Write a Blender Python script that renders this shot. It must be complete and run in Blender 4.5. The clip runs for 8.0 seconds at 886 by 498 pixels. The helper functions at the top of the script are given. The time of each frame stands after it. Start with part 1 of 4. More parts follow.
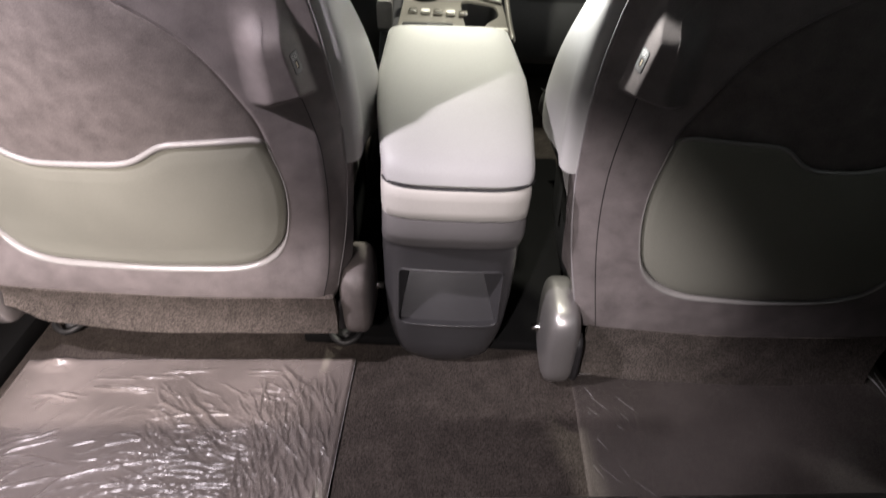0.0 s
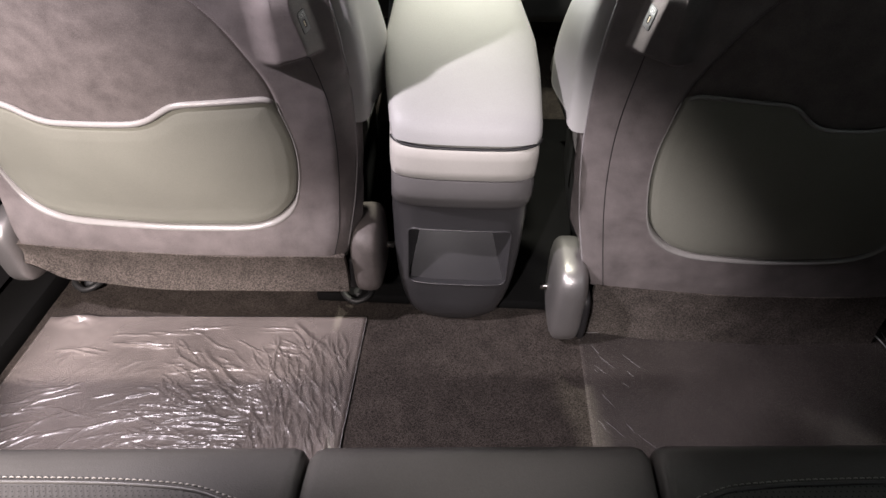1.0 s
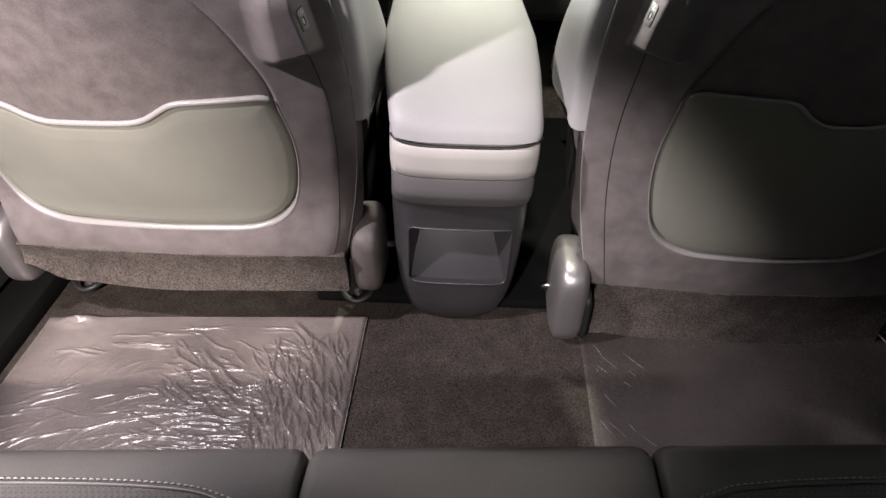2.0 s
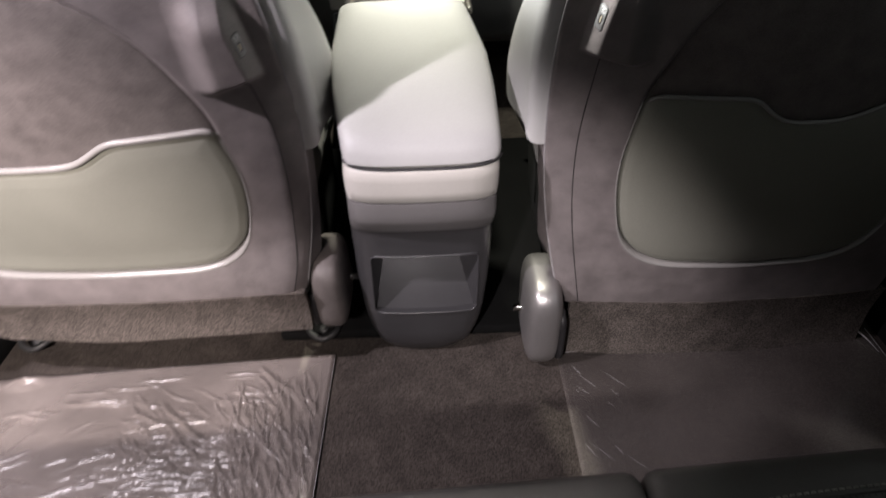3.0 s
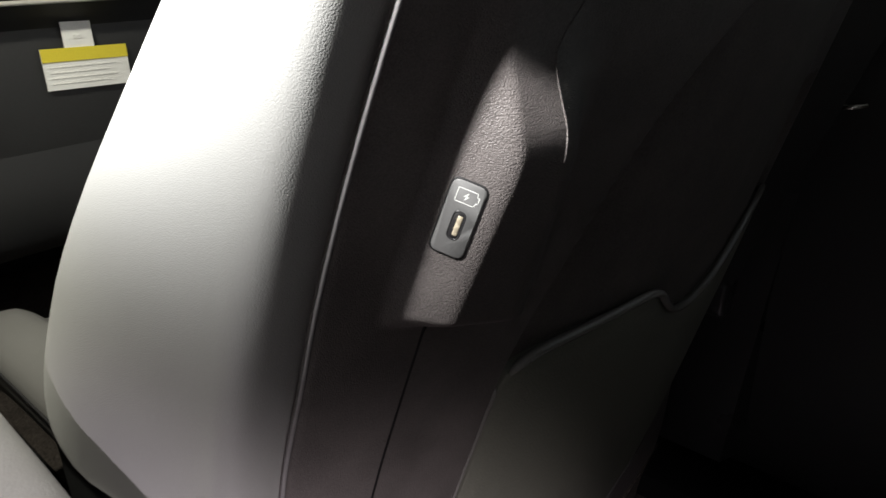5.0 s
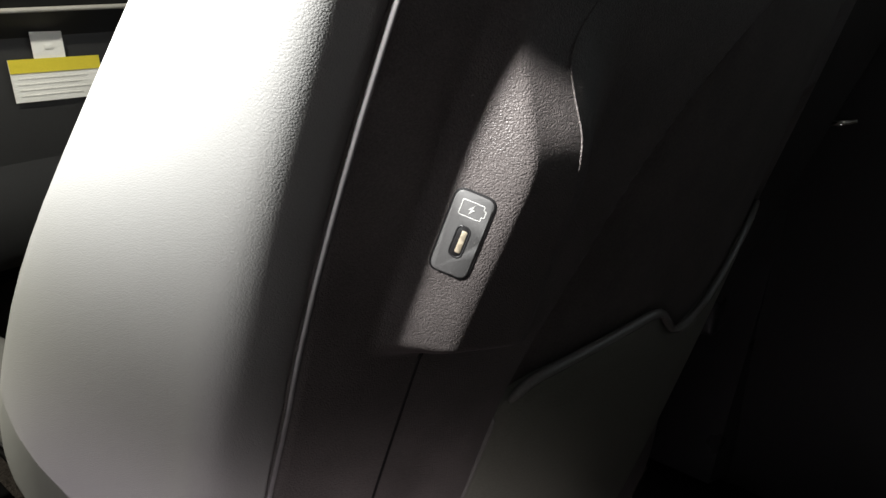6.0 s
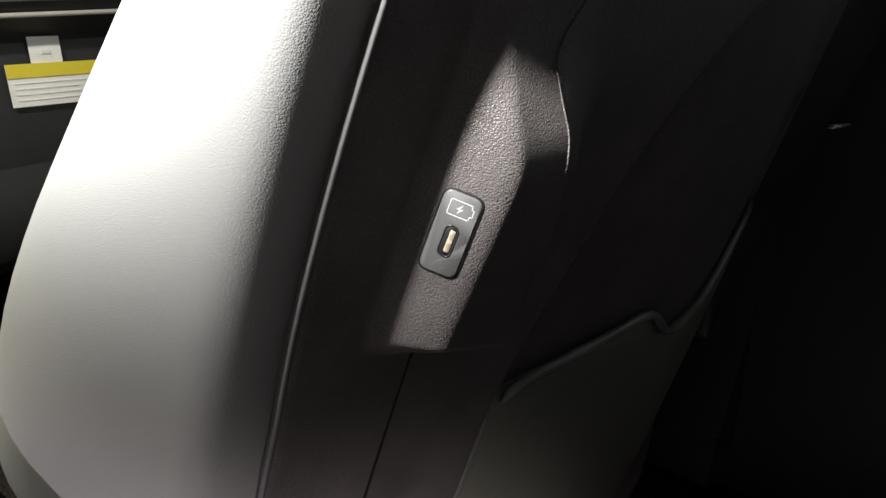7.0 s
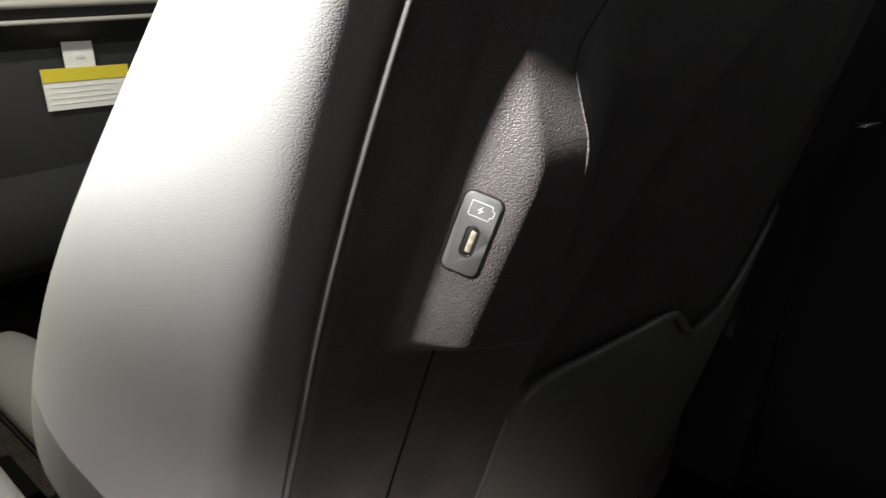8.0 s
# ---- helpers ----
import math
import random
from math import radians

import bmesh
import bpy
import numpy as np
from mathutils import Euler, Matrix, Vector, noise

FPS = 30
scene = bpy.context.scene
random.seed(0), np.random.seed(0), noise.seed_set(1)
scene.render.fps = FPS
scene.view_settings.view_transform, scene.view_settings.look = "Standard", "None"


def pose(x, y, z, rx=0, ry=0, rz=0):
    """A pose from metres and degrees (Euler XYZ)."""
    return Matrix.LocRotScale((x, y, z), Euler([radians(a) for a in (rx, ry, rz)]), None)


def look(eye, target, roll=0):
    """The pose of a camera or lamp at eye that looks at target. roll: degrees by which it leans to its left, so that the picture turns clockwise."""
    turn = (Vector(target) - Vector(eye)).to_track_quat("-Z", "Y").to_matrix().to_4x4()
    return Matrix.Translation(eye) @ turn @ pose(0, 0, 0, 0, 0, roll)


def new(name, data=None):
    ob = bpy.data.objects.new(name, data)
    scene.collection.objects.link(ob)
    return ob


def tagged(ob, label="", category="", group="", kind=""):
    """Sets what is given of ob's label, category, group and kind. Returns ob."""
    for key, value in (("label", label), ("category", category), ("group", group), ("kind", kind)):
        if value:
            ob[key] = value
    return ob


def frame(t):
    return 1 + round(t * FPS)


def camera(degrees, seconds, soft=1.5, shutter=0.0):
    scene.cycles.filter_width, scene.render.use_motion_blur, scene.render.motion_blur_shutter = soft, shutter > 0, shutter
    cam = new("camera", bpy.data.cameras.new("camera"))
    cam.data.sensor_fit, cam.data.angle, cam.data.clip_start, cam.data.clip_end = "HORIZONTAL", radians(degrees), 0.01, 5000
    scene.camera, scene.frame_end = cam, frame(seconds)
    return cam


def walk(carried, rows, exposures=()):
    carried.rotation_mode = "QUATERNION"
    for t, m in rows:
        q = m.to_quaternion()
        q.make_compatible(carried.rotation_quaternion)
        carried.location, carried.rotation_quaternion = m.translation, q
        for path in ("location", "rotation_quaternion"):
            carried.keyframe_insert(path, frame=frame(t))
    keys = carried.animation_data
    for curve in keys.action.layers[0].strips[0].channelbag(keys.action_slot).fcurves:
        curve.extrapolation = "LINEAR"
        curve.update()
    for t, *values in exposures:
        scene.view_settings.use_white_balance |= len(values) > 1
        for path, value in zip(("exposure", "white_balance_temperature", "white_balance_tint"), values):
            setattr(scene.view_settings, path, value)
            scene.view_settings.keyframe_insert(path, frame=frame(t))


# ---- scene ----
cam = camera(64.9, 8.0, shutter=0.5)
PATH = [
    (0, (0.002, -0.835, 0.9), (-0.043, 0.816, -0.229), 1.2),
    (0.5, (0.011, -0.847, 0.902), (-0.067, 0.739, -0.314), 0.7),
    (1, (0.013, -0.849, 0.903), (-0.072, 0.738, -0.312), 0.4),
    (2.5, (0.015, -0.844, 0.887), (-0.071, 0.743, -0.327), 0.1),
    (3, (0.027, -0.811, 0.866), (0.014, 0.828, -0.28), -2.4),
    (3.2, (0.02, -0.734, 0.87), (0.091, 0.921, -0.251), -3.3),
    (3.5, (-0.03, -0.593, 0.825), (0.429, 1.087, -0.158), -2.7),
    (3.8, (-0.016, -0.438, 0.838), (0.747, 1.123, -0.154), -3.0),
    (4, (-0.011, -0.357, 0.809), (0.95, 1.122, -0.134), -2.4),
    (4.1, (0.003, -0.328, 0.79), (1.044, 1.111, -0.13), -2.8),
    (4.5, (0.025, -0.236, 0.741), (1.285, 1.053, -0.126), -2.3),
    (6, (0.042, -0.167, 0.71), (1.478, 1.0, -0.05), 0.3),
    (6.5, (0.044, -0.171, 0.711), (1.485, 0.996, -0.038), 0.3),
    (7, (0.042, -0.171, 0.709), (1.485, 0.996, -0.037), 0.3),
    (7.5, (0.042, -0.173, 0.711), (1.479, 0.998, -0.038), 0.0),
    (8, (0.039, -0.175, 0.711), (1.436, 1.047, -0.035), -0.5),
]
walk(cam, [(t, look(eye, target, roll)) for t, eye, target, roll in PATH], [(0.0, 2.5), (3.2, 2.5), (4.3, 1.85), (8.0, 1.85)])

# ---- light ----
world = bpy.data.worlds.new("night")
scene.world = world
world.use_nodes = True
world.node_tree.nodes["Background"].inputs[0].default_value = (0.5, 0.52, 0.55, 1)
world.node_tree.nodes["Background"].inputs[1].default_value = 0.25


def spot(name, eye, target, watts, colour, degrees, blend, radius):
    data = bpy.data.lights.new(name, "SPOT")
    data.energy, data.color = watts, colour
    data.spot_size, data.spot_blend, data.shadow_soft_size = radians(degrees), blend, radius
    ob = new(name, data)
    ob.matrix_world = look(eye, target)
    return ob


# reading lamp over one rear door, lamp over the rear bench, map lamp by the windscreen
spot("door_reading_light", (-0.78, -0.475, 1.13), (-0.24, 0.02, 0.105), 14.0, (1.0, 0.90, 0.98), 57.0, 0.40, 0.018)
spot("rear_dome_light", (-0.45, -1.42, 1.15), (-0.77, 0.0, 0.13), 46.0, (1.0, 0.87, 0.83), 44, 0.85, 0.025)
spot("rear_map_light", (-0.28, -1.42, 1.15), (0.12, 0.03, 0.20), 22.5, (1.0, 0.91, 0.92), 22.5, 0.85, 0.025)
spot("map_light", (-0.03, 0.45, 1.17), (0.06, 0.62, 0.50), 8.0, (1.0, 0.98, 0.83), 106, 0.5, 0.02)
spot("front_dome_light", (-0.24, 0.066, 1.17), (0.20, 0.10, 0.96), 70.0, (1.0, 1.0, 0.97), 66, 0.85, 0.03)


# ---- materials ----
def material(name, colour, rough=0.5, metal=0.0, grain=0.0, scale=500.0, dapple=0.25, patch=9.0, coat=0.0, spec=0.5, cells=True):
    """A surface with fine relief (grain: its height in mm) and uneven tone at two sizes."""
    m = bpy.data.materials.new(name)
    m.use_nodes = True
    n, l = m.node_tree.nodes, m.node_tree.links
    b = n["Principled BSDF"]
    b.inputs["Metallic"].default_value = metal
    b.inputs["Coat Weight"].default_value = coat
    b.inputs["Specular IOR Level"].default_value = spec
    co = n.new("ShaderNodeTexCoord")
    big = n.new("ShaderNodeTexNoise")
    big.inputs["Scale"].default_value, big.inputs["Detail"].default_value = patch, 6
    l.new(co.outputs["Object"], big.inputs["Vector"])
    fine = n.new("ShaderNodeTexNoise")
    fine.inputs["Scale"].default_value, fine.inputs["Detail"].default_value = scale * 0.7, 3
    l.new(co.outputs["Object"], fine.inputs["Vector"])
    add = n.new("ShaderNodeMath")
    add.operation = "ADD"
    l.new(big.outputs["Fac"], add.inputs[0]), l.new(fine.outputs["Fac"], add.inputs[1])
    span = n.new("ShaderNodeMapRange")
    span.inputs["From Min"].default_value, span.inputs["From Max"].default_value = 0.6, 1.4
    span.inputs["To Min"].default_value, span.inputs["To Max"].default_value = 1 - dapple, 1 + dapple
    l.new(add.outputs[0], span.inputs["Value"])
    tone = n.new("ShaderNodeVectorMath")
    tone.operation = "SCALE"
    tone.inputs[0].default_value = colour
    l.new(span.outputs[0], tone.inputs["Scale"])
    l.new(tone.outputs[0], b.inputs["Base Color"])
    gloss = n.new("ShaderNodeMapRange")
    gloss.inputs["To Min"].default_value, gloss.inputs["To Max"].default_value = max(0.02, rough - 0.08), min(1, rough + 0.08)
    l.new(big.outputs["Fac"], gloss.inputs["Value"])
    l.new(gloss.outputs[0], b.inputs["Roughness"])
    if grain:
        bump = n.new("ShaderNodeBump")
        bump.inputs["Distance"].default_value, bump.inputs["Strength"].default_value = grain / 1000, 1.0
        if cells:
            warp = n.new("ShaderNodeVectorMath")
            warp.operation = "MULTIPLY_ADD"
            l.new(fine.outputs["Color"], warp.inputs[0])
            warp.inputs[1].default_value = (0.45 / scale,) * 3
            l.new(co.outputs["Object"], warp.inputs[2])
            vor = n.new("ShaderNodeTexVoronoi")
            vor.feature = "F1"
            vor.inputs["Scale"].default_value = scale
            l.new(warp.outputs[0], vor.inputs["Vector"])
            l.new(vor.outputs["Distance"], bump.inputs["Height"])
            bump.invert = True
        else:
            l.new(fine.outputs["Fac"], bump.inputs["Height"])
        l.new(bump.outputs[0], b.inputs["Normal"])
    return m


def carpet_material(name, colour):
    """Short loop pile: light and dark tufts, matt."""
    m = material(name, colour, 0.95, grain=2.0, scale=800, dapple=0.45, patch=26, spec=0.1, cells=False)
    n, l = m.node_tree.nodes, m.node_tree.links
    b = n["Principled BSDF"]
    co = next(q for q in n if q.type == "TEX_COORD")
    tuft = n.new("ShaderNodeTexVoronoi")
    tuft.inputs["Scale"].default_value = 850
    l.new(co.outputs["Object"], tuft.inputs["Vector"])
    tone = n.new("ShaderNodeSeparateColor")
    l.new(tuft.outputs["Color"], tone.inputs[0])
    span = n.new("ShaderNodeMapRange")
    span.interpolation_type = "SMOOTHERSTEP"
    span.inputs["To Min"].default_value, span.inputs["To Max"].default_value = 0.45, 1.6
    l.new(tone.outputs[0], span.inputs["Value"])
    mul = n.new("ShaderNodeVectorMath")
    mul.operation = "SCALE"
    l.new(b.inputs["Base Color"].links[0].from_socket, mul.inputs[0])
    l.new(span.outputs[0], mul.inputs["Scale"])
    l.new(mul.outputs[0], b.inputs["Base Color"])
    return m


PLASTIC = material("grained_plastic", (0.152, 0.134, 0.131), 0.38, grain=0.28, scale=1700, dapple=0.42, patch=30)
PANEL = material("seat_back_panel", (0.112, 0.097, 0.092), 0.6, grain=0.16, scale=1000, dapple=0.38, patch=45)
POCKET = material("pocket_leatherette", (0.19, 0.19, 0.16), 0.38, grain=0.15, scale=700, dapple=0.10)
RIM = material("pocket_edge", (0.23, 0.22, 0.21), 0.22, grain=0.1, scale=900, dapple=0.1)
LEATHER = material("grey_leather", (0.46, 0.455, 0.445), 0.40, grain=0.095, scale=1700, dapple=0.06, spec=0.8)
SEATSKIN = material("cushion_leather", (0.15, 0.146, 0.14), 0.45, grain=0.05, scale=1000, dapple=0.08)
LIDSKIN = material("armrest_leather", (0.36, 0.355, 0.35), 0.5, grain=0.12, scale=700, dapple=0.05)
FASCIA = material("pale_plastic", (0.47, 0.45, 0.42), 0.42, grain=0.1, scale=900, dapple=0.10)
DARK = material("satin_dark_plastic", (0.038, 0.037, 0.039), 0.30, grain=0.12, scale=900, dapple=0.2)
BAND = material("mid_grey_plastic", (0.125, 0.119, 0.119), 0.42, grain=0.12, scale=900, dapple=0.15)
BLACK = material("black_plastic", (0.022, 0.022, 0.023), 0.5, grain=0.1, scale=700, dapple=0.2)
CARPET = carpet_material("carpet", (0.050, 0.042, 0.037))
SKIRT = carpet_material("carpet_skirt", (0.092, 0.079, 0.070))
BENCH = material("dark_leather", (0.075, 0.072, 0.068), 0.40, grain=0.1, scale=620, dapple=0.12)
THREAD = material("pale_thread", (0.42, 0.40, 0.37), 0.8, dapple=0.2)
MATT = material("matt_near_black", (0.008, 0.008, 0.008), 0.95, spec=0.05)
SEAM = material("seam_shadow_gap", (0.012, 0.011, 0.012), 0.6)
CHROME = material("satin_chrome", (0.62, 0.60, 0.56), 0.22, metal=1.0, dapple=0.05)
PORT = material("port_plate_plastic", (0.19, 0.187, 0.187), 0.42, grain=0.04, scale=1500, dapple=0.06)
WHITE = material("white_print", (0.78, 0.78, 0.76), 0.6, dapple=0.03)
PAPER = material("white_card", (0.90, 0.89, 0.87), 0.7, dapple=0.04)
PRINT = material("grey_print", (0.84, 0.83, 0.81), 0.7)
YELLOW = material("yellow_print", (0.80, 0.66, 0.05), 0.6, dapple=0.06)
BRASS = material("contact_metal", (0.70, 0.60, 0.45), 0.35, metal=0.3)
ROOF = material("roof_lining", (0.42, 0.41, 0.40), 0.95, grain=0.6, scale=500, cells=False)
BEAD = material("pale_edge_highlight", (0.30, 0.285, 0.29), 0.22, dapple=0.1)
COVER = material("silvery_plastic", (0.34, 0.325, 0.32), 0.42, metal=0.75, grain=0.05, scale=900, dapple=0.1)
SILVER = material("satin_silver", (0.72, 0.70, 0.64), 0.32, metal=0.4, dapple=0.05)
DECK = material("deck_finish", (0.105, 0.097, 0.086), 0.36, metal=0.35, grain=0.05, scale=900, dapple=0.12)
WEBBING = material("belt_webbing", (0.035, 0.034, 0.035), 0.7, grain=0.3, scale=900, cells=False)
GLOSS = material("gloss_black", (0.008, 0.008, 0.009), 0.08, dapple=0.1, coat=0.5)


def film_material(name, veiled, rough, ior):
    """Thin clear polythene: mostly see-through, a milky veil and a sharp sheen."""
    m = bpy.data.materials.new(name)
    m.use_nodes = True
    n, l = m.node_tree.nodes, m.node_tree.links
    out = n["Material Output"]
    n.remove(n["Principled BSDF"])
    clear, shine, veil = n.new("ShaderNodeBsdfTransparent"), n.new("ShaderNodeBsdfGlossy"), n.new("ShaderNodeBsdfDiffuse")
    shine.inputs["Roughness"].default_value = rough
    veil.inputs["Color"].default_value = (0.56, 0.485, 0.45, 1)
    a, b = n.new("ShaderNodeMixShader"), n.new("ShaderNodeMixShader")
    fre = n.new("ShaderNodeFresnel")
    fre.inputs["IOR"].default_value = ior
    co, haze, span = n.new("ShaderNodeTexCoord"), n.new("ShaderNodeTexNoise"), n.new("ShaderNodeMapRange")
    haze.inputs["Scale"].default_value, haze.inputs["Detail"].default_value = 3.5, 4
    span.inputs["From Min"].default_value, span.inputs["From Max"].default_value = 0.35, 0.65
    span.inputs["To Min"].default_value, span.inputs["To Max"].default_value = 0.6 * veiled, 1.4 * veiled
    l.new(co.outputs["Object"], haze.inputs["Vector"])
    l.new(haze.outputs["Fac"], span.inputs["Value"]), l.new(span.outputs[0], a.inputs[0])
    l.new(clear.outputs[0], a.inputs[1]), l.new(veil.outputs[0], a.inputs[2])
    l.new(fre.outputs[0], b.inputs[0]), l.new(a.outputs[0], b.inputs[1]), l.new(shine.outputs[0], b.inputs[2])
    l.new(b.outputs[0], out.inputs["Surface"])
    return m


FILM = film_material("creased_film", 0.25, 0.31, 1.70)
SMOOTH_FILM = film_material("smooth_film", 0.11, 0.22, 1.7)
SCRATCH = material("film_scratch", (0.34, 0.33, 0.34), 0.4, dapple=0.4, patch=60)


def glass_material():
    m = bpy.data.materials.new("window_glass")
    m.use_nodes = True
    b = m.node_tree.nodes["Principled BSDF"]
    b.inputs["Base Color"].default_value = (0.55, 0.60, 0.58, 1)
    b.inputs["Transmission Weight"].default_value, b.inputs["Roughness"].default_value, b.inputs["IOR"].default_value = 1.0, 0.0, 1.45
    return m


GLASS = glass_material()


# ---- helpers of the build ----
def mesh_of(name, verts, faces, mat, smooth=True):
    me = bpy.data.meshes.new(name)
    me.from_pydata([tuple(map(float, v)) for v in verts], [], faces)
    me.materials.append(mat)
    if smooth:
        me.polygons.foreach_set("use_smooth", [True] * len(me.polygons))
    me.update()
    return me


def clean(me, sharp=None):
    bm = bmesh.new()
    bm.from_mesh(me)
    bmesh.ops.remove_doubles(bm, verts=bm.verts, dist=1e-6)
    bmesh.ops.recalc_face_normals(bm, faces=bm.faces)
    bm.to_mesh(me)
    bm.free()
    if sharp:
        me.set_sharp_from_angle(angle=radians(sharp))
    return me


def part(name, me, parent=None, label=""):
    ob = new(name, me)
    if parent:
        ob.parent = parent
    if label:
        ob["label"] = label
    return ob


def thing(name, label, category, group="", kind=""):
    return tagged(new(name), label, category, group, kind)


def box(name, lo, hi, mat, bevel=0.004, segments=2):
    bm = bmesh.new()
    bmesh.ops.create_cube(bm, size=1)
    for v in bm.verts:
        v.co = [lo[i] + (v.co[i] + 0.5) * (hi[i] - lo[i]) for i in range(3)]
    if bevel:
        bmesh.ops.bevel(bm, geom=bm.edges, offset=bevel, segments=segments, affect="EDGES", profile=0.5)
    me = bpy.data.meshes.new(name)
    bm.to_mesh(me)
    bm.free()
    me.materials.append(mat)
    me.polygons.foreach_set("use_smooth", [True] * len(me.polygons))
    me.set_sharp_from_angle(angle=radians(40))
    return me


def loft(name, rings, mat, caps=True, closed=True, sharp=None):
    """Skin over rings of equal count."""
    k = len(rings[0])
    verts = [p for r in rings for p in r]
    faces = []
    for i in range(len(rings) - 1):
        for j in range(k if closed else k - 1):
            a, b = i * k + j, i * k + (j + 1) % k
            faces.append((a, b, b + k, a + k))
    if caps and closed:
        faces += [tuple(range(k))[::-1], tuple(range((len(rings) - 1) * k, len(rings) * k))]
    return clean(mesh_of(name, verts, faces, mat), sharp)


def spline(points, n):
    """n points along a smooth curve through the given ones."""
    p = np.array(points, float)
    q = np.vstack([2 * p[0] - p[1], p, 2 * p[-1] - p[-2]])
    out = []
    for t in np.linspace(0, len(p) - 1, n):
        i = min(int(t), len(p) - 2)
        f = t - i
        a, b, c, d = q[i:i + 4]
        out.append(0.5 * (2 * b + (c - a) * f + (2 * a - 5 * b + 4 * c - d) * f * f + (3 * b - a - 3 * c + d) * f ** 3))
    return np.array(out)


def tube(name, points, radius, mat, sides=8, closed=False, taper=None):
    p = np.array(points, float)
    k = len(p)
    rings = []
    for i in range(k):
        a, b = (p[i - 1], p[(i + 1) % k]) if closed else (p[max(i - 1, 0)], p[min(i + 1, k - 1)])
        t = Vector(b - a).normalized()
        u = t.orthogonal() if i == 0 else (u - t * u.dot(t))
        u.normalize()
        w = t.cross(u)
        r = radius * (taper[i] if taper is not None else 1)
        rings.append([Vector(p[i]) + (u * math.cos(h) + w * math.sin(h)) * r for h in np.linspace(0, 2 * math.pi, sides, endpoint=False)])
    if closed:
        rings.append(rings[0])
    return loft(name, rings, mat, caps=not closed)


def rounded(corners, per=9):
    """A closed outline with rounded corners, from (x, z, radius)."""
    out, k = [], len(corners)
    for i in range(k):
        p, a, b = (np.array(corners[j % k][:2]) for j in (i, i - 1, i + 1))
        r = corners[i][2]
        ua, ub = a - p, b - p
        la, lb = np.linalg.norm(ua), np.linalg.norm(ub)
        s, e = p + ua * min(r / la, 0.48), p + ub * min(r / lb, 0.48)
        for t in np.linspace(0, 1, per):
            out.append((1 - t) ** 2 * s + 2 * t * (1 - t) * p + t * t * e)
    return np.array(out)


def resample(loop, n):
    p = np.vstack([loop, loop[:1]])
    d = np.r_[0, np.cumsum(np.linalg.norm(np.diff(p, axis=0), axis=1))]
    s = np.linspace(0, d[-1], n, endpoint=False)
    return np.column_stack([np.interp(s, d, p[:, i]) for i in range(p.shape[1])])


def inside_depth(x, z, loop):
    """Signed distance to a closed outline, positive inside."""
    x, z = np.asarray(x, float), np.asarray(z, float)
    a, b = loop, np.roll(loop, -1, axis=0)
    best, odd = np.full(x.shape, 9.0), np.zeros(x.shape, bool)
    for (ax, az), (bx, bz) in zip(a, b):
        dx, dz = bx - ax, bz - az
        t = np.clip(((x - ax) * dx + (z - az) * dz) / (dx * dx + dz * dz + 1e-12), 0, 1)
        best = np.minimum(best, np.hypot(x - ax - t * dx, z - az - t * dz))
        odd ^= ((az > z) != (bz > z)) & (x < dx * (z - az) / (dz if abs(dz) > 1e-12 else 1e-12) + ax)
    return np.where(odd, best, -best)


def step(v, lo, hi):
    t = np.clip((np.asarray(v, float) - lo) / (hi - lo), 0, 1)
    return t * t * (3 - 2 * t)


# ---- cabin ----
def slab(name, lo, hi, mat, label, category, bevel=0.01):
    return tagged(part(name, box(name, lo, hi, mat, bevel)), label, category, kind="structure")


def carpet_floor():
    nx, ny = 120, 150
    xs, ys = np.linspace(-0.92, 0.92, nx), np.linspace(-0.75, 1.35, ny)
    X, Y = np.meshgrid(xs, ys)
    Z = -0.004 + 0.10 * step(Y, 0.95, 1.3)
    Z += np.array([[0.0012 * noise.noise((x * 9, y * 9, 0.0)) for x in xs] for y in ys])
    verts = np.column_stack([X.ravel(), Y.ravel(), Z.ravel()])
    faces = [(j * nx + i, j * nx + i + 1, (j + 1) * nx + i + 1, (j + 1) * nx + i) for j in range(ny - 1) for i in range(nx - 1)]
    return tagged(part("floor", mesh_of("floor", verts, faces, CARPET)), "dark brown-black carpeted car floor", "floor", kind="structure")


carpet_floor()
slab("floor_pan", (-0.95, -2.0, -0.06), (0.95, 1.5, -0.03), BLACK, "black steel floor pan under the carpet", "floor")
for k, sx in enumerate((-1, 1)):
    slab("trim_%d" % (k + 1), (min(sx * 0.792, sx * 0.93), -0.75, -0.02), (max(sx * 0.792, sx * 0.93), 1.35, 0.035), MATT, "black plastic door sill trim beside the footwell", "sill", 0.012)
slab("ceiling", (-0.95, -2.0, 1.20), (0.95, 0.75, 1.25), ROOF, "grey fabric roof lining", "ceiling")
slab("wall_rear", (-0.95, -2.05, -0.05), (0.95, -2.0, 1.25), BLACK, "dark rear end of the cabin", "wall")
slab("wall_front", (-0.95, 1.40, -0.05), (0.95, 1.45, 1.25), BLACK, "dark front bulkhead", "wall")


# ---- front seats ----
CENTRE = 0.465          # middle of the seat's back
LEAN = 0.25             # rearward lean of the back, metres a metre


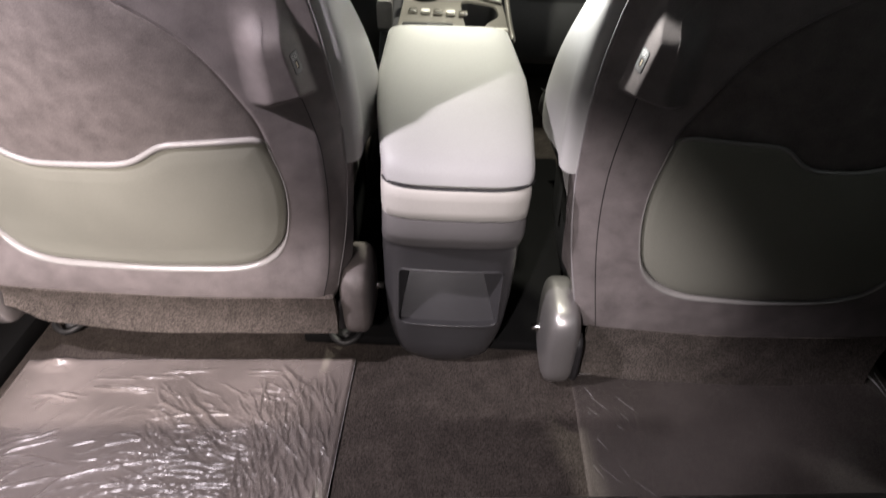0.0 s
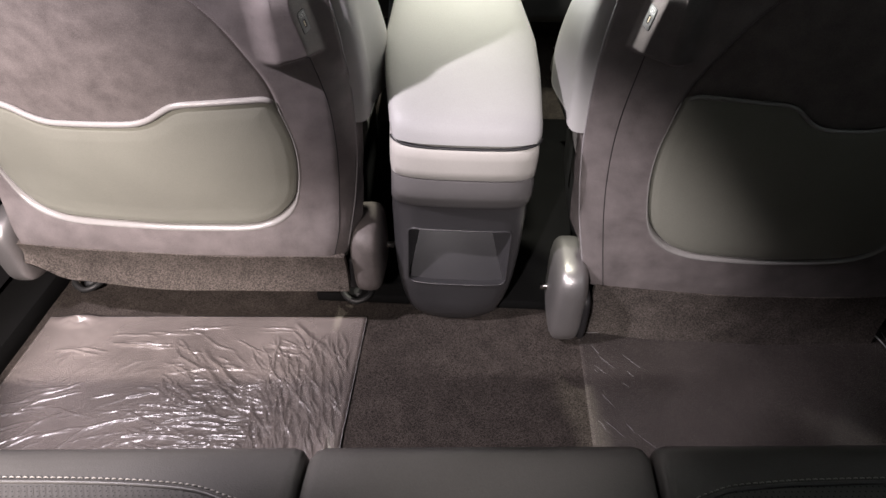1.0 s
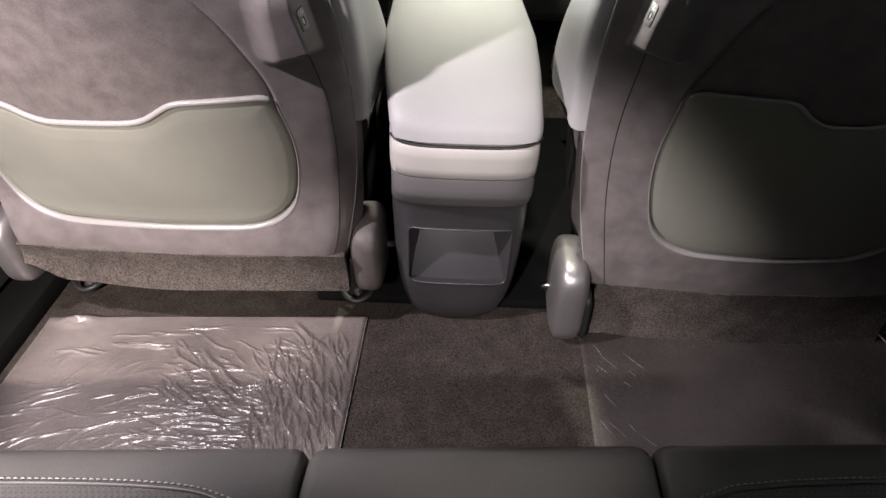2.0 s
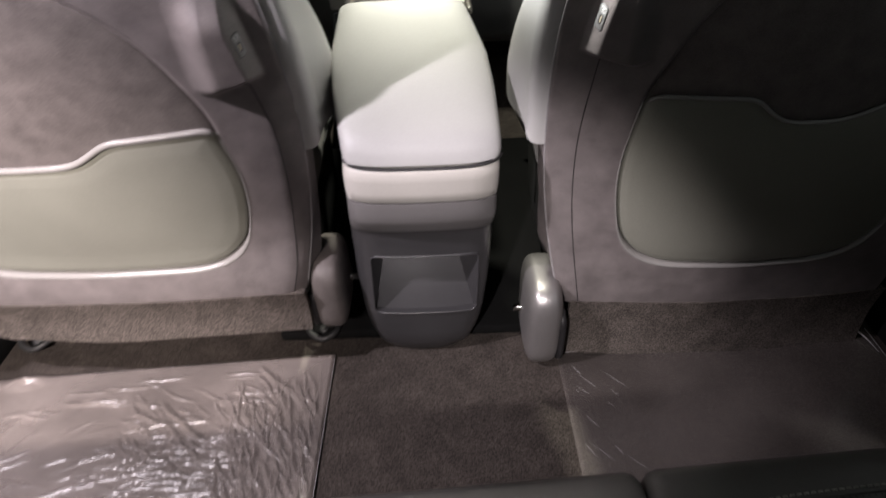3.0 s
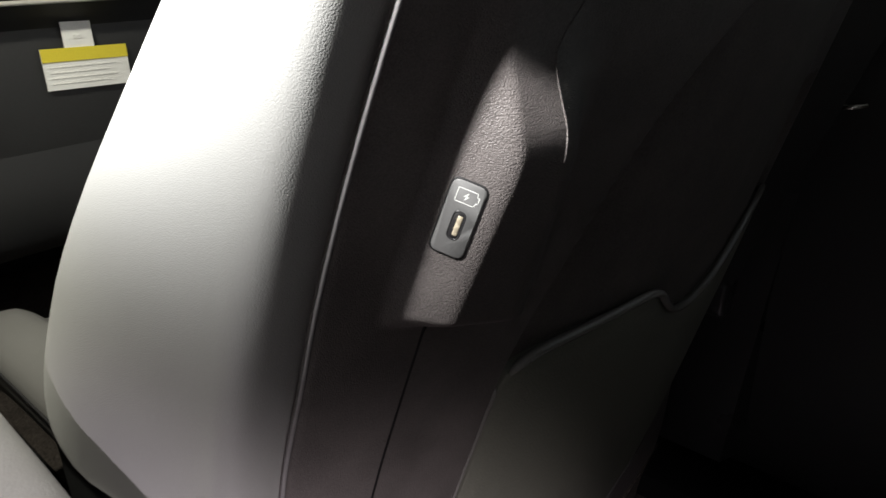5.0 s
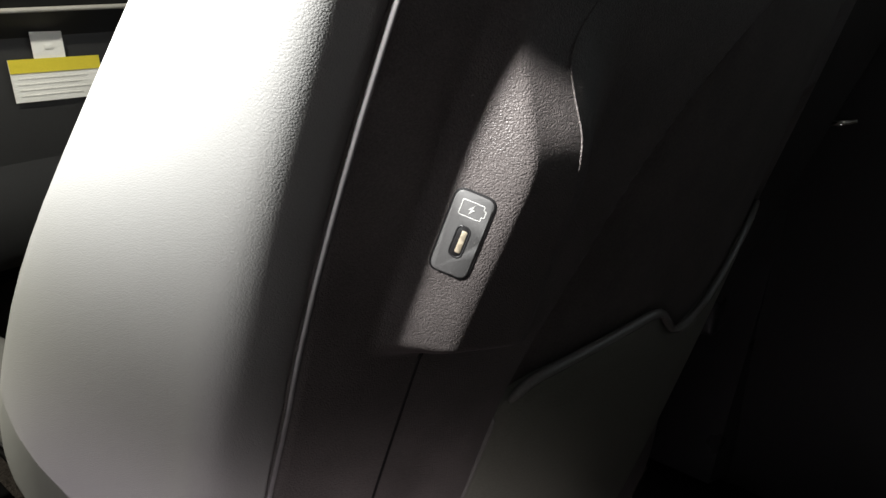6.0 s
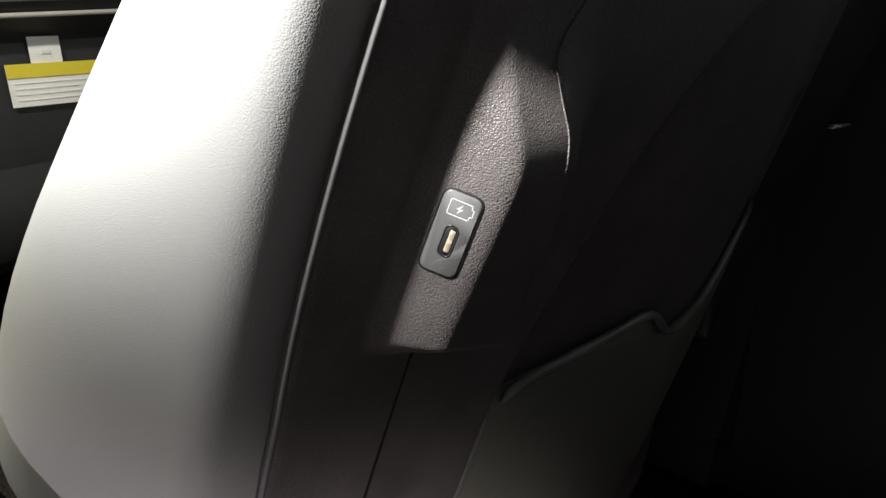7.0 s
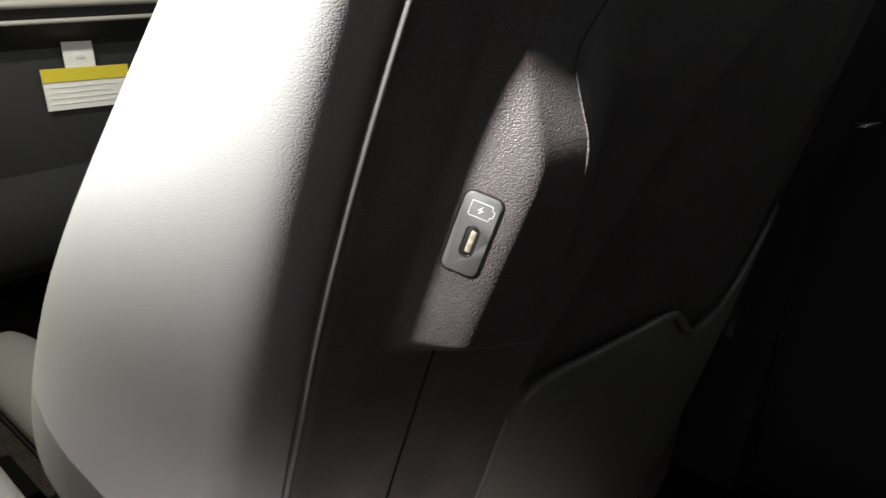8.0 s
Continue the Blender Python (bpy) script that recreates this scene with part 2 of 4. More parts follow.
class SeatShape:
    """The rear face of a front seat's back, drawn for the seat at +x and mirrored for the other."""

    def __init__(self, side, shift, base, low, flare, flat, drop, pocket, arch):
        self.flat, self.drop, self.turn, self.nudge = flat, drop, 0.006 if side > 0 else 0.020, 0.0 if side > 0 else 0.007
        self.flare = flare
        self.side, self.shift, self.base, self.low = side, shift, base, low
        self.pocket = resample(rounded(pocket), 220)
        self.arch = resample(rounded(arch), 220)

    def edge(self, z):
        """The inner rim of the shell."""
        at = (0.05, 0.16, 0.28, 0.36, 0.42, 0.48, 0.56, 0.60, 0.65, 0.70, 0.75, 0.80, 0.85, 0.89)
        x = (0.228, 0.200, 0.178, 0.168, 0.163, 0.1615, 0.161, 0.1635, 0.170, 0.179, 0.190, 0.207, 0.235, 0.32)
        return sum(np.interp(z + d, at, x) for d in (-0.02, -0.01, 0.0, 0.01, 0.02)) / 5

    def bow(self, x):
        return 0.05 * (np.abs(x - CENTRE) / 0.30) ** 1.5 - 0.01

    def level(self, z):
        """The foot of the back is straighter than the rest."""
        return 1 - self.flat * step(-np.asarray(z, float), -self.low - 0.16, -self.low)

    def plain(self, x, z):
        flare = self.flare * step(-np.asarray(z, float), -self.low - 0.105, -self.low + 0.01)
        return self.base - LEAN * z + self.bow(x) * self.level(z) + 0.10 * np.clip(z - 0.80, 0, 1) ** 1.2 - flare + self.turned(x, z)

    def turned(self, x, z):
        """The strip beside the aisle turns away below the port."""
        near = np.clip(1 - np.clip(np.asarray(x, float) - self.edge(z), 0, 1) / 0.036, 0, 1)
        return self.turn * near * near * step(-np.asarray(z, float), -0.575, -0.50)

    def pod(self, x, z):
        """The raised housing of the charging port: a facet towards the aisle, a ridge, a flat top."""
        x, z = np.asarray(x, float) + self.nudge, z + self.drop
        ease = lambda xs, ys: sum(np.interp(z + d, xs, ys) for d in np.linspace(-0.011, 0.011, 9)) / 9
        crease = 0.190 + 0.17 * (z - 0.585)
        tall = ease((0.56, 0.60, 0.652, 0.690, 0.730, 0.77), (0.0205, 0.022, 0.0245, 0.0060, 0.0018, 0.0))
        wide = ease((0.56, 0.652, 0.700), (0.0140, 0.0140, 0.0085))
        # straight flank with softened ends
        total = lambda u: np.where(u < 0, 0, np.where(u > 1, u - 0.5, 0.5 * np.clip(u, 0, 1) ** 2))
        u, soft = (np.asarray(x, float) - crease) / wide, 0.20
        facet = (total(u + soft) - total(u - soft)) / (2 * soft)
        foot = 0.583 - 0.30 * (x - 0.2) + 14 * np.clip(np.asarray(x, float) - 0.243, 0, 1) ** 2
        return tall * facet * step(z, foot - 0.005, foot + 0.006) * (1 - step(x, 0.236, 0.278))

    def face(self, x, z):
        y = self.plain(x, z) - self.pod(x, z)
        y = y + 0.010 * step(inside_depth(x, z, self.arch), -0.007, 0.003)
        y = y + 0.016 * step(inside_depth(x, z, self.pocket), -0.001, 0.006)
        return y

    def put(self, pts):
        """Mirror and shift."""
        p = np.array(pts, float)
        p[:, 0] = self.side * (p[:, 0] + self.shift)
        return p


def shell_mesh(s):
    zs = np.unique(np.round(np.r_[np.arange(s.low, 0.89, 0.004), np.arange(0.565, 0.735, 0.0013), 0.89], 5))
    half = np.r_[np.linspace(0, 0.02, 9), np.arange(0.0215, 0.135, 0.0013), np.arange(0.138, 0.40, 0.004)]
    wide = 2 * (CENTRE - 0.156)
    us = np.unique(np.r_[half / wide, 1 - np.linspace(0, 0.02, 9) / wide, 1 - np.arange(0.024, 0.16, 0.004) / wide])
    U, Z = np.meshgrid(us, zs)
    lo = s.edge(Z)
    width = 2 * (CENTRE - lo)
    X = lo + U * width
    Y = s.face(X, Z)
    rim = np.minimum(U, 1 - U) * width
    roll = np.clip(1 - rim / 0.0035, 0, 1)
    Y = Y + 0.0030 * (1 - np.sqrt(np.clip(1 - roll ** 2, 0, 1)))
    # side returns
    wall = np.interp(Z[:, :1], (0.42, 0.47), (0.03, 0.008))
    flap = np.interp(Z[:, :1], (0.20, 0.245, 0.275, 0.33, 0.42, 0.47), (0.001, 0.013, 0.010, 0.005, 0.004, -0.006))
    X = np.hstack([X[:, :1] - flap, X, X[:, -1:] + flap])
    Y = np.hstack([Y[:, :1] + wall, Y, Y[:, -1:] + wall])
    Z = np.hstack([Z[:, :1], Z, Z[:, -1:]])
    # turned-in foot
    X, Y, Z = (np.vstack([a[:1], a]) for a in (X, Y, Z))
    Y[0] += 0.025
    ny, nx = X.shape
    verts = s.put(np.column_stack([X.ravel(), Y.ravel(), Z.ravel()]))
    faces = [(j * nx + i, j * nx + i + 1, (j + 1) * nx + i + 1, (j + 1) * nx + i) for j in range(ny - 1) for i in range(nx - 1)]
    if s.side < 0:
        faces = [f[::-1] for f in faces]
    return mesh_of("back_shell", verts, faces, PLASTIC)


def patch(name, s, loop, profile, bulge, mat):
    """A filled outline on the seat's back, in columns: profile gives (depth inside the outline, offset to the rear)."""
    x0, x1 = loop[:, 0].min() + 1e-4, loop[:, 0].max() - 1e-4
    a, b = loop, np.roll(loop, -1, axis=0)
    cols, rows = 130, 64
    X, Z = np.zeros((cols, rows)), np.zeros((cols, rows))
    ease = 0.5 - 0.5 * np.cos(np.linspace(0, math.pi, rows))
    for i, u in enumerate(0.5 - 0.5 * np.cos(np.linspace(0, math.pi, cols))):
        x = x0 + (x1 - x0) * u
        hit = [az + (bz - az) * (x - ax) / (bx - ax) for (ax, az), (bx, bz) in zip(a, b) if (ax > x) != (bx > x)]
        lo, hi = min(hit), max(hit)
        X[i], Z[i] = x, lo + (hi - lo) * ease
    deep = np.maximum(inside_depth(X, Z, loop), 0)
    off = np.interp(deep, *zip(*profile)) + bulge * (1 - np.exp(-deep / 0.05))
    Y = s.plain(X, Z) - off
    # turned-in margin
    wall = lambda M, d: np.vstack([M[:1] + d, M, M[-1:] + d])
    X, Y, Z = wall(X, 0), wall(Y, 0.015), wall(Z, 0)
    wall = lambda M, d: np.hstack([M[:, :1] + d, M, M[:, -1:] + d])
    X, Y, Z = wall(X, 0), wall(Y, 0.015), wall(Z, 0)
    nx, ny = X.shape
    verts = s.put(np.column_stack([X.ravel(), Y.ravel(), Z.ravel()]))
    faces = [(i * ny + j, (i + 1) * ny + j, (i + 1) * ny + j + 1, i * ny + j + 1) for i in range(nx - 1) for j in range(ny - 1)]
    if s.side < 0:
        faces = [f[::-1] for f in faces]
    return mesh_of(name, verts, faces, mat)


def normals(loop):
    """Inward normals of a closed outline."""
    t = np.roll(loop, -1, axis=0) - np.roll(loop, 1, axis=0)
    n = np.column_stack([-t[:, 1], t[:, 0]]) / np.linalg.norm(t, axis=1)[:, None]
    return n if inside_depth(*(loop[:1] + n[:1] * 0.002).T, loop)[0] > 0 else -n


def girth(n):
    """The ledge is broad below the pocket and slim beside it."""
    return 0.42 + 0.58 * step(n[:, 1], 0.15, 0.75)


def inset(loop, d):
    """The outline drawn in by d, but for its top, where the pocket opens."""
    n = normals(loop)
    return loop + n * (d * step(n[:, 1], -0.75, -0.2) * girth(n))[:, None]


def mouth(loop):
    """The open top of the outline, end to end."""
    up = -normals(loop)[:, 1] > 0.45
    up &= loop[:, 1] > 0.42
    start = int(np.flatnonzero(up & ~np.roll(up, 1))[0])
    loop, up = np.roll(loop, -start, axis=0), np.roll(up, -start)
    return loop[:int(np.flatnonzero(up)[-1]) + 1]


def ledge(s):
    """The shell's rounded edge that turns in round the pocket's sides and foot."""
    loop, n = s.pocket, normals(s.pocket)
    low = step(n[:, 1], -0.75, -0.2)
    rings = []
    for d, y in ((-0.0050, 0.0010), (-0.0040, -0.0004), (-0.0022, -0.0010), (0.0, -0.0004), (0.0022, 0.0016), (0.0040, 0.0045), (0.0054, 0.0085), (0.0062, 0.0140)):
        q = loop + n * (d * girth(n))[:, None]
        rings.append(s.put(np.column_stack([q[:, 0], s.plain(q[:, 0], q[:, 1]) + y * low + 0.0125 * (1 - low), q[:, 1]])))
    return loft("pocket_surround", rings, RIM, caps=False)


def on_face(s, pts, n, lift=0.0, bare=True):
    c = spline(pts, n)
    y = s.plain(c[:, 0], c[:, 1]) - s.pod(c[:, 0], c[:, 1]) if bare else s.face(c[:, 0], c[:, 1])
    return s.put(np.column_stack([c[:, 0], y - lift, c[:, 1]]))


def flank_mesh(s, name="side_bolster"):
    """The padded leather side of the back, from the shell's rim forward, with the front cushion face behind it."""
    rings = []
    for z in np.r_[0.460, 0.4615, 0.4645, np.linspace(0.470, 0.86, 24)]:
        e = float(s.edge(z)) + 0.004
        y0 = float(s.plain(e, z)) + 0.0065
        front_x = sum(np.interp(z + d, (0.46, 0.50, 0.55, 0.60, 0.70, 0.86), (0.128, 0.123, 0.126, 0.134, 0.163, 0.225)) for d in (-0.03, -0.015, 0.0, 0.015, 0.03)) / 5
        front_y = sum(np.interp(z + d, (0.46, 0.50, 0.55, 0.60, 0.70, 0.86), (0.222, 0.195, 0.166, 0.14, 0.075, -0.01)) for d in (-0.03, -0.015, 0.0, 0.015, 0.03)) / 5
        lo = np.interp(z, (0.460, 0.4615, 0.4645), (0.97, 0.99, 1.0))
        front_y = y0 + (front_y - y0) * lo
        ring = spline([(e, y0), (e - 0.012, y0 + 0.0002), (e - 0.022, y0 + 0.0040), (e - 0.0275, y0 + 0.013), (e - 0.0290, y0 + 0.030), (front_x - 0.003, 0.4 * y0 + 0.6 * front_y), (front_x, front_y - 0.022),
                       (front_x + 0.012, front_y + 0.004), (front_x + 0.05, front_y - 0.004), (front_x + 0.10, front_y - 0.05)], 26)
        back = [(front_x + 0.10, y0 + 0.02), (e + 0.02, y0 + 0.015)]
        # the foot hangs lower towards the shell
        sag = 0.022 * float(np.clip((0.55 - z) / 0.09, 0, 1))
        drop = [sag * float(np.clip((0.06 - y) / (0.06 - y0), 0, 1)) for x, y in [*ring, *back]]
        rings.append(s.put([(x, y + LEAN * d, z - d) for (x, y), d in zip([*ring, *back], drop)]))
    return loft(name, rings, LEATHER, sharp=50)


def front_pad(s):
    """The front of the seat's back between the side bolsters."""
    rings = []
    for z in np.linspace(0.30, 0.88, 14):
        y = s.base - LEAN * z
        w = CENTRE - float(s.edge(z)) - 0.03
        swell = 0.085 * (1 - max(0, (z - 0.6) / 0.28) ** 2 * 0.5)
        rings.append(s.put([(CENTRE + w * math.cos(h), y + 0.05 + (swell if math.sin(h) > 0 else 0.01) * abs(math.sin(h)) ** 0.5 * (1 if math.sin(h) > 0 else -1), z)
                            for h in np.linspace(0, 2 * math.pi, 28, endpoint=False)]))
    return loft("back_cushion", rings, LEATHER, sharp=60)


def cushion(s, top):
    """The seat's bottom cushion with raised side bolsters."""
    rings = []
    for y in np.linspace(0.24, 0.72, 20):
        r = math.sqrt(max(0.0, 1 - max(0, (y - 0.52) / 0.202) ** 2))
        t = top - 0.040
        ring = []
        for x, z in spline([(0.24, 0.19), (0.225, 0.21), (0.192, 0.28), (0.178, t - 0.03), (0.20, t - 0.006), (0.235, t - 0.004), (0.27, t - 0.035), (0.465, t - 0.045),
                            (0.66, t - 0.035), (0.695, t - 0.004), (0.73, t - 0.006), (0.752, t - 0.03), (0.738, 0.28), (0.705, 0.21), (0.69, 0.19)], 52):
            ring.append((x, y, 0.19 + (z - 0.19) * (0.30 + 0.70 * r)))
        rings.append(s.put(ring))
    return loft("seat_cushion", rings, SEATSKIN, sharp=60)


def pill(name, s, x0, x1, y0, y1, z0, z1, mat, power=2.6, tilt=0.0):
    """A rounded moulded cover."""
    rings = []
    for t in np.linspace(-1, 1, 22):
        a = t * math.pi / 2
        cz, r = np.sign(math.sin(a)) * abs(math.sin(a)) ** (2 / power), max(0.02, abs(math.cos(a)) ** (2 / power))
        ring = []
        for h in np.linspace(0, 2 * math.pi, 24, endpoint=False):
            cx, cy = (np.sign(v) * abs(v) ** (2 / power) for v in (math.cos(h), math.sin(h)))
            z = (z0 + z1) / 2 + cz * (z1 - z0) / 2
            ring.append(((x0 + x1) / 2 + cx * r * (x1 - x0) / 2, (y0 + y1) / 2 + cy * r * (y1 - y0) / 2 - tilt * (z - z0), z))
        rings.append(s.put(ring))
    return loft(name, rings, mat)


def skirt_mesh(s, top, bottom, x0, x1, corner):
    """The carpeted skirt that hangs below the seat's back."""
    n = 60
    rows = []
    for f in np.linspace(0, 1, 8):
        row = []
        for u in np.linspace(0, 1, n):
            x = x0 + (x1 - x0) * u
            low = bottom + corner * (step(u, 0.87, 1.0) ** 1.5) * (top - bottom) + 0.0035 * math.sin(u * 9) * f
            z = top + (low - top) * f
            y = s.base - LEAN * z + float(s.bow(np.array(min(max(x, 0.18), 0.74)))) * float(s.level(z)) - s.flare * (1 - 0.25 * f) - (0.002 * (1 - f) + 0.014 * f) + 0.006 * math.sin(f * math.pi) + 0.0015 * math.sin(u * 14 + f * 2)
            row.append((x, y, z))
        rows.append(row)
    front = [[(x, y + 0.012, z) for x, y, z in r] for r in rows]
    loops = [s.put(r + q[::-1]) for r, q in zip(rows, front)]
    return loft("skirt", loops, SKIRT, sharp=50)


def headrest(s):
    rings = []
    for z in np.linspace(0.93, 1.12, 12):
        f = (z - 0.93) / 0.19
        w = 0.125 * max(0.0, 1 - (2 * f - 1) ** 4) ** 0.5 * (0.9 + 0.1 * f) + 0.004
        y = s.base - LEAN * 0.93 - 0.06 * f + 0.09
        rings.append(s.put([(CENTRE + w * math.cos(h), y + 0.052 * math.sin(h) * (1 - (2 * f - 1) ** 6), z) for h in np.linspace(0, 2 * math.pi, 28, endpoint=False)]))
    return loft("headrest", rings, LEATHER, sharp=60)


def port_parts(s, shell):
    """The charging port on the pod's facet: plate, socket, contact tongue and the printed battery sign."""
    x, z = 0.2053 - s.nudge, 0.6305 - s.drop
    h = 0.0015
    f = lambda a, b: float(s.plain(np.array(a), np.array(b)) - s.pod(np.array(a), np.array(b)))
    p = Vector((x, f(x, z), z))
    tx = Vector((2 * h, f(x + h, z) - f(x - h, z), 0)).normalized()
    tz = Vector((0, f(x, z + h * 4) - f(x, z - h * 4), 8 * h)).normalized()
    out = tz.cross(tx)
    out = (-out if out.y > 0 else out).normalized()
    up = (tz + tx * PORT_TURN).normalized()
    side = up.cross(out)
    side = (-side if side.x < 0 else side).normalized()

    def put(pts):
        return s.put([tuple(p + side * a + up * b + out * c) for a, b, c in pts])

    def plate(name, w, hgt, r, lo, hi, mat, dx=0.0, dz=0.0, chamfer=0.0006):
        base = resample(rounded([(-w, -hgt, r), (w, -hgt, r), (w, hgt, r), (-w, hgt, r)]), 64)
        rings = [put([(a + dx, b + dz, lo) for a, b in base]), put([(a + dx, b + dz, hi - chamfer) for a, b in base]),
                 put([(a * (1 - chamfer / w) + dx, b * (1 - chamfer / hgt) + dz, hi) for a, b in base])]
        return loft(name, rings, mat, sharp=45)

    body = part("charging_port", plate("charging_port", 0.0064, 0.0144, 0.0032, -0.008, 0.0009, PORT, chamfer=0.0004), shell, "dark grey plate of a charging socket")
    part("gap", plate("gap", 0.0071, 0.0151, 0.0038, -0.010, 0.0004, SEAM, chamfer=0.0002), body)
    # socket: a dark stadium with a pale tongue in it
    part("socket", plate("socket", 0.0021, 0.0054, 0.0021, 0.0, 0.00095, SEAM, dz=-0.0022, chamfer=0.0001), body, "dark oblong socket")
    part("socket_rim", tube("socket_rim", put([(a, b - 0.0022, 0.0009) for a, b in resample(rounded([(-0.0022, -0.0055, 0.0021), (0.0022, -0.0055, 0.0021), (0.0022, 0.0055, 0.0021), (-0.0022, 0.0055, 0.0021)]), 40)]), 0.00028, DARK, 6, True), body)
    part("contact_tongue", plate("contact_tongue", 0.0010, 0.0040, 0.0006, 0.0, 0.0011, BRASS, dx=0.0006, dz=-0.0022, chamfer=0.0002), body, "pale metal contact tongue")
    w, q = 0.0036, 0.0026
    sign = [(-w, -q, 0.0004), (w, -q, 0.0004), (w, -q * 0.45, 0.0002), (w + 0.0009, -q * 0.45, 0.0002), (w + 0.0009, q * 0.45, 0.0002), (w, q * 0.45, 0.0002), (w, q, 0.0004), (-w, q, 0.0004)]
    flip = s.side
    part("battery_sign", tube("battery_sign", put([(a * flip * s.side, b + 0.0092, 0.0008) for a, b in resample(rounded(sign, 4), 80)]), 0.00021, WHITE, 5, True), body, "white printed battery outline")
    bolt = [(0.0006, 0.0017), (-0.0011, -0.0002), (-0.0001, -0.0001), (-0.0006, -0.0017), (0.0011, 0.0002), (0.0001, 0.0001)]
    verts = put([(a, b + 0.0092, c) for c in (0.0007, 0.0010) for a, b in bolt])
    part("lightning_sign", mesh_of("lightning_sign", verts, [(0, 1, 2, 3, 4, 5), (6, 7, 8, 9, 10, 11), *[(i, (i + 1) % 6, (i + 1) % 6 + 6, i + 6) for i in range(6)]], WHITE, False), body, "white printed lightning bolt")


PORT_TURN = 0.36
# the joint that runs down the shell beside the aisle
JOINT = {1: [(0.2135, 0.575), (0.2095, 0.54), (0.2045, 0.49), (0.2025, 0.44), (0.2045, 0.38), (0.211, 0.31), (0.2265, 0.20)],
         -1: [(0.204, 0.565), (0.195, 0.52), (0.1895, 0.476), (0.1893, 0.413), (0.1925, 0.36), (0.197, 0.31), (0.2015, 0.25)]}
RAILS = {1: (0.26, 0.66), -1: (0.205, 0.735)}


def front_seat(s, label, skirt, cover, cushion_top):
    seat = thing("front_seat", label, "car seat", "front seats")
    shell = part("back_shell", shell_mesh(s), seat, "dark grained plastic seat back shell")
    part("back_panel", patch("back_panel", s, s.arch, [(0.0, -0.0095), (0.004, -0.0075), (0.012, -0.0065)], 0.003, PANEL), seat, "dark soft panel above the pocket")
    pocket = part("map_pocket", patch("map_pocket", s, inset(s.pocket, 0.0062), [(0.0, -0.0095), (0.0012, -0.0050), (0.0035, -0.0018), (0.012, 0.0005), (0.03, 0.0015)], 0.003, POCKET), seat, "olive-grey leatherette map pocket")
    part("pocket_surround", ledge(s), seat, "smooth rounded ledge of the shell round the pocket")
    lip = mouth(inset(s.pocket, 0.0062))
    part("pocket_rim", tube("pocket_rim", s.put(np.column_stack([lip[:, 0], s.plain(lip[:, 0], lip[:, 1]) + 0.0005, lip[:, 1] - 0.001])), 0.0030 if s.side > 0 else 0.0046, RIM, 8, taper=[0.4, *[1.0] * (len(lip) - 2), 0.4]), pocket, "smooth raised lip of the pocket")
    # joints in the shell
    part("shell_joint", tube("shell_joint", on_face(s, JOINT[s.side] + [(JOINT[s.side][-1][0] + 0.010, s.low + 0.004)], 60, -0.0002), 0.0008, SEAM, 6), shell)
    part("pod_joint", tube("pod_joint", on_face(s, [(q - s.nudge, w - s.drop) for q, w in ((0.2366, 0.648), (0.2372, 0.660), (0.2360, 0.672), (0.2362, 0.683), (0.2405, 0.691), (0.2505, 0.702), (0.262, 0.722), (0.275, 0.76))], 80, 0.0001), 0.0004, PLASTIC, 6), shell)
    # thin bead, paler than the shell: the rounded rim's highlight put into colour
    zz = np.linspace(s.low + 0.01, 0.87, 120)
    ee = s.edge(zz)
    part("edge_highlight_bead", tube("edge_highlight_bead", s.put(np.column_stack([ee + 0.0006, s.plain(ee, zz) + 0.0012, zz])), 0.0011, BEAD, 8), shell, "thin pale bead drawing the highlight along the shell's rounded edge")
    port_parts(s, shell)
    part("side_bolster", flank_mesh(s), seat, "pale grey leather side bolster")
    other = flank_mesh(s)
    for v in other.vertices:
        v.co.x = 2 * s.side * (CENTRE + s.shift) - v.co.x
    other.flip_normals()
    part("side_bolster", other, seat, "pale grey leather side bolster")
    part("back_cushion", front_pad(s), seat, "pale grey leather back cushion")
    base = part("seat_cushion", cushion(s, cushion_top), seat, "pale grey leather seat cushion")
    part("seam", tube("seam", s.put(spline([(0.1755, 0.26, 0.345), (0.1755, 0.40, 0.345), (0.1755, 0.52, 0.344), (0.1755, 0.60, 0.337), (0.177, 0.69, 0.31)], 40)), 0.0014, SEAM, 6), base)
    # dark gusset below the bolster
    gus = [s.put([(x, y, z) for x, y in ((float(s.edge(z)) + 0.012, float(s.plain(s.edge(z), z)) + 0.012), (0.20, 0.36), (0.68, 0.36), (0.74, float(s.plain(s.edge(z), z)) + 0.02))]) for z in np.linspace(s.low + 0.02, 0.462, 8)]
    part("side_gusset", loft("side_gusset", gus, DARK), seat, "dark grey side gusset")
    part("skirt", skirt_mesh(s, *skirt), seat, "brown-black carpeted skirt")
    x0, x1, y0, y1, z0, z1 = cover
    part("recliner_cover", pill("recliner_cover", s, x0, x1, y0, y1, z0, z1, COVER if s.side > 0 else PANEL, power=3.8, tilt=0.15), seat, "satin dark grey recliner cover")
    part("cover_joint", pill("cover_joint", s, x1 - 0.010, x1 + 0.005, y0 + 0.004, y1 - 0.03, z0 + 0.012, z1 - 0.055, SEAM, power=5, tilt=0.15), seat, "black rubber edge of the recliner cover")
    if s.side < 0:
        part("recliner_cover", pill("recliner_cover", s, 0.744, 0.796, y0 - 0.03, y1, z0 + 0.015, z1 + 0.01, COVER, power=4, tilt=0.15), seat, "satin grey outer recliner cover")
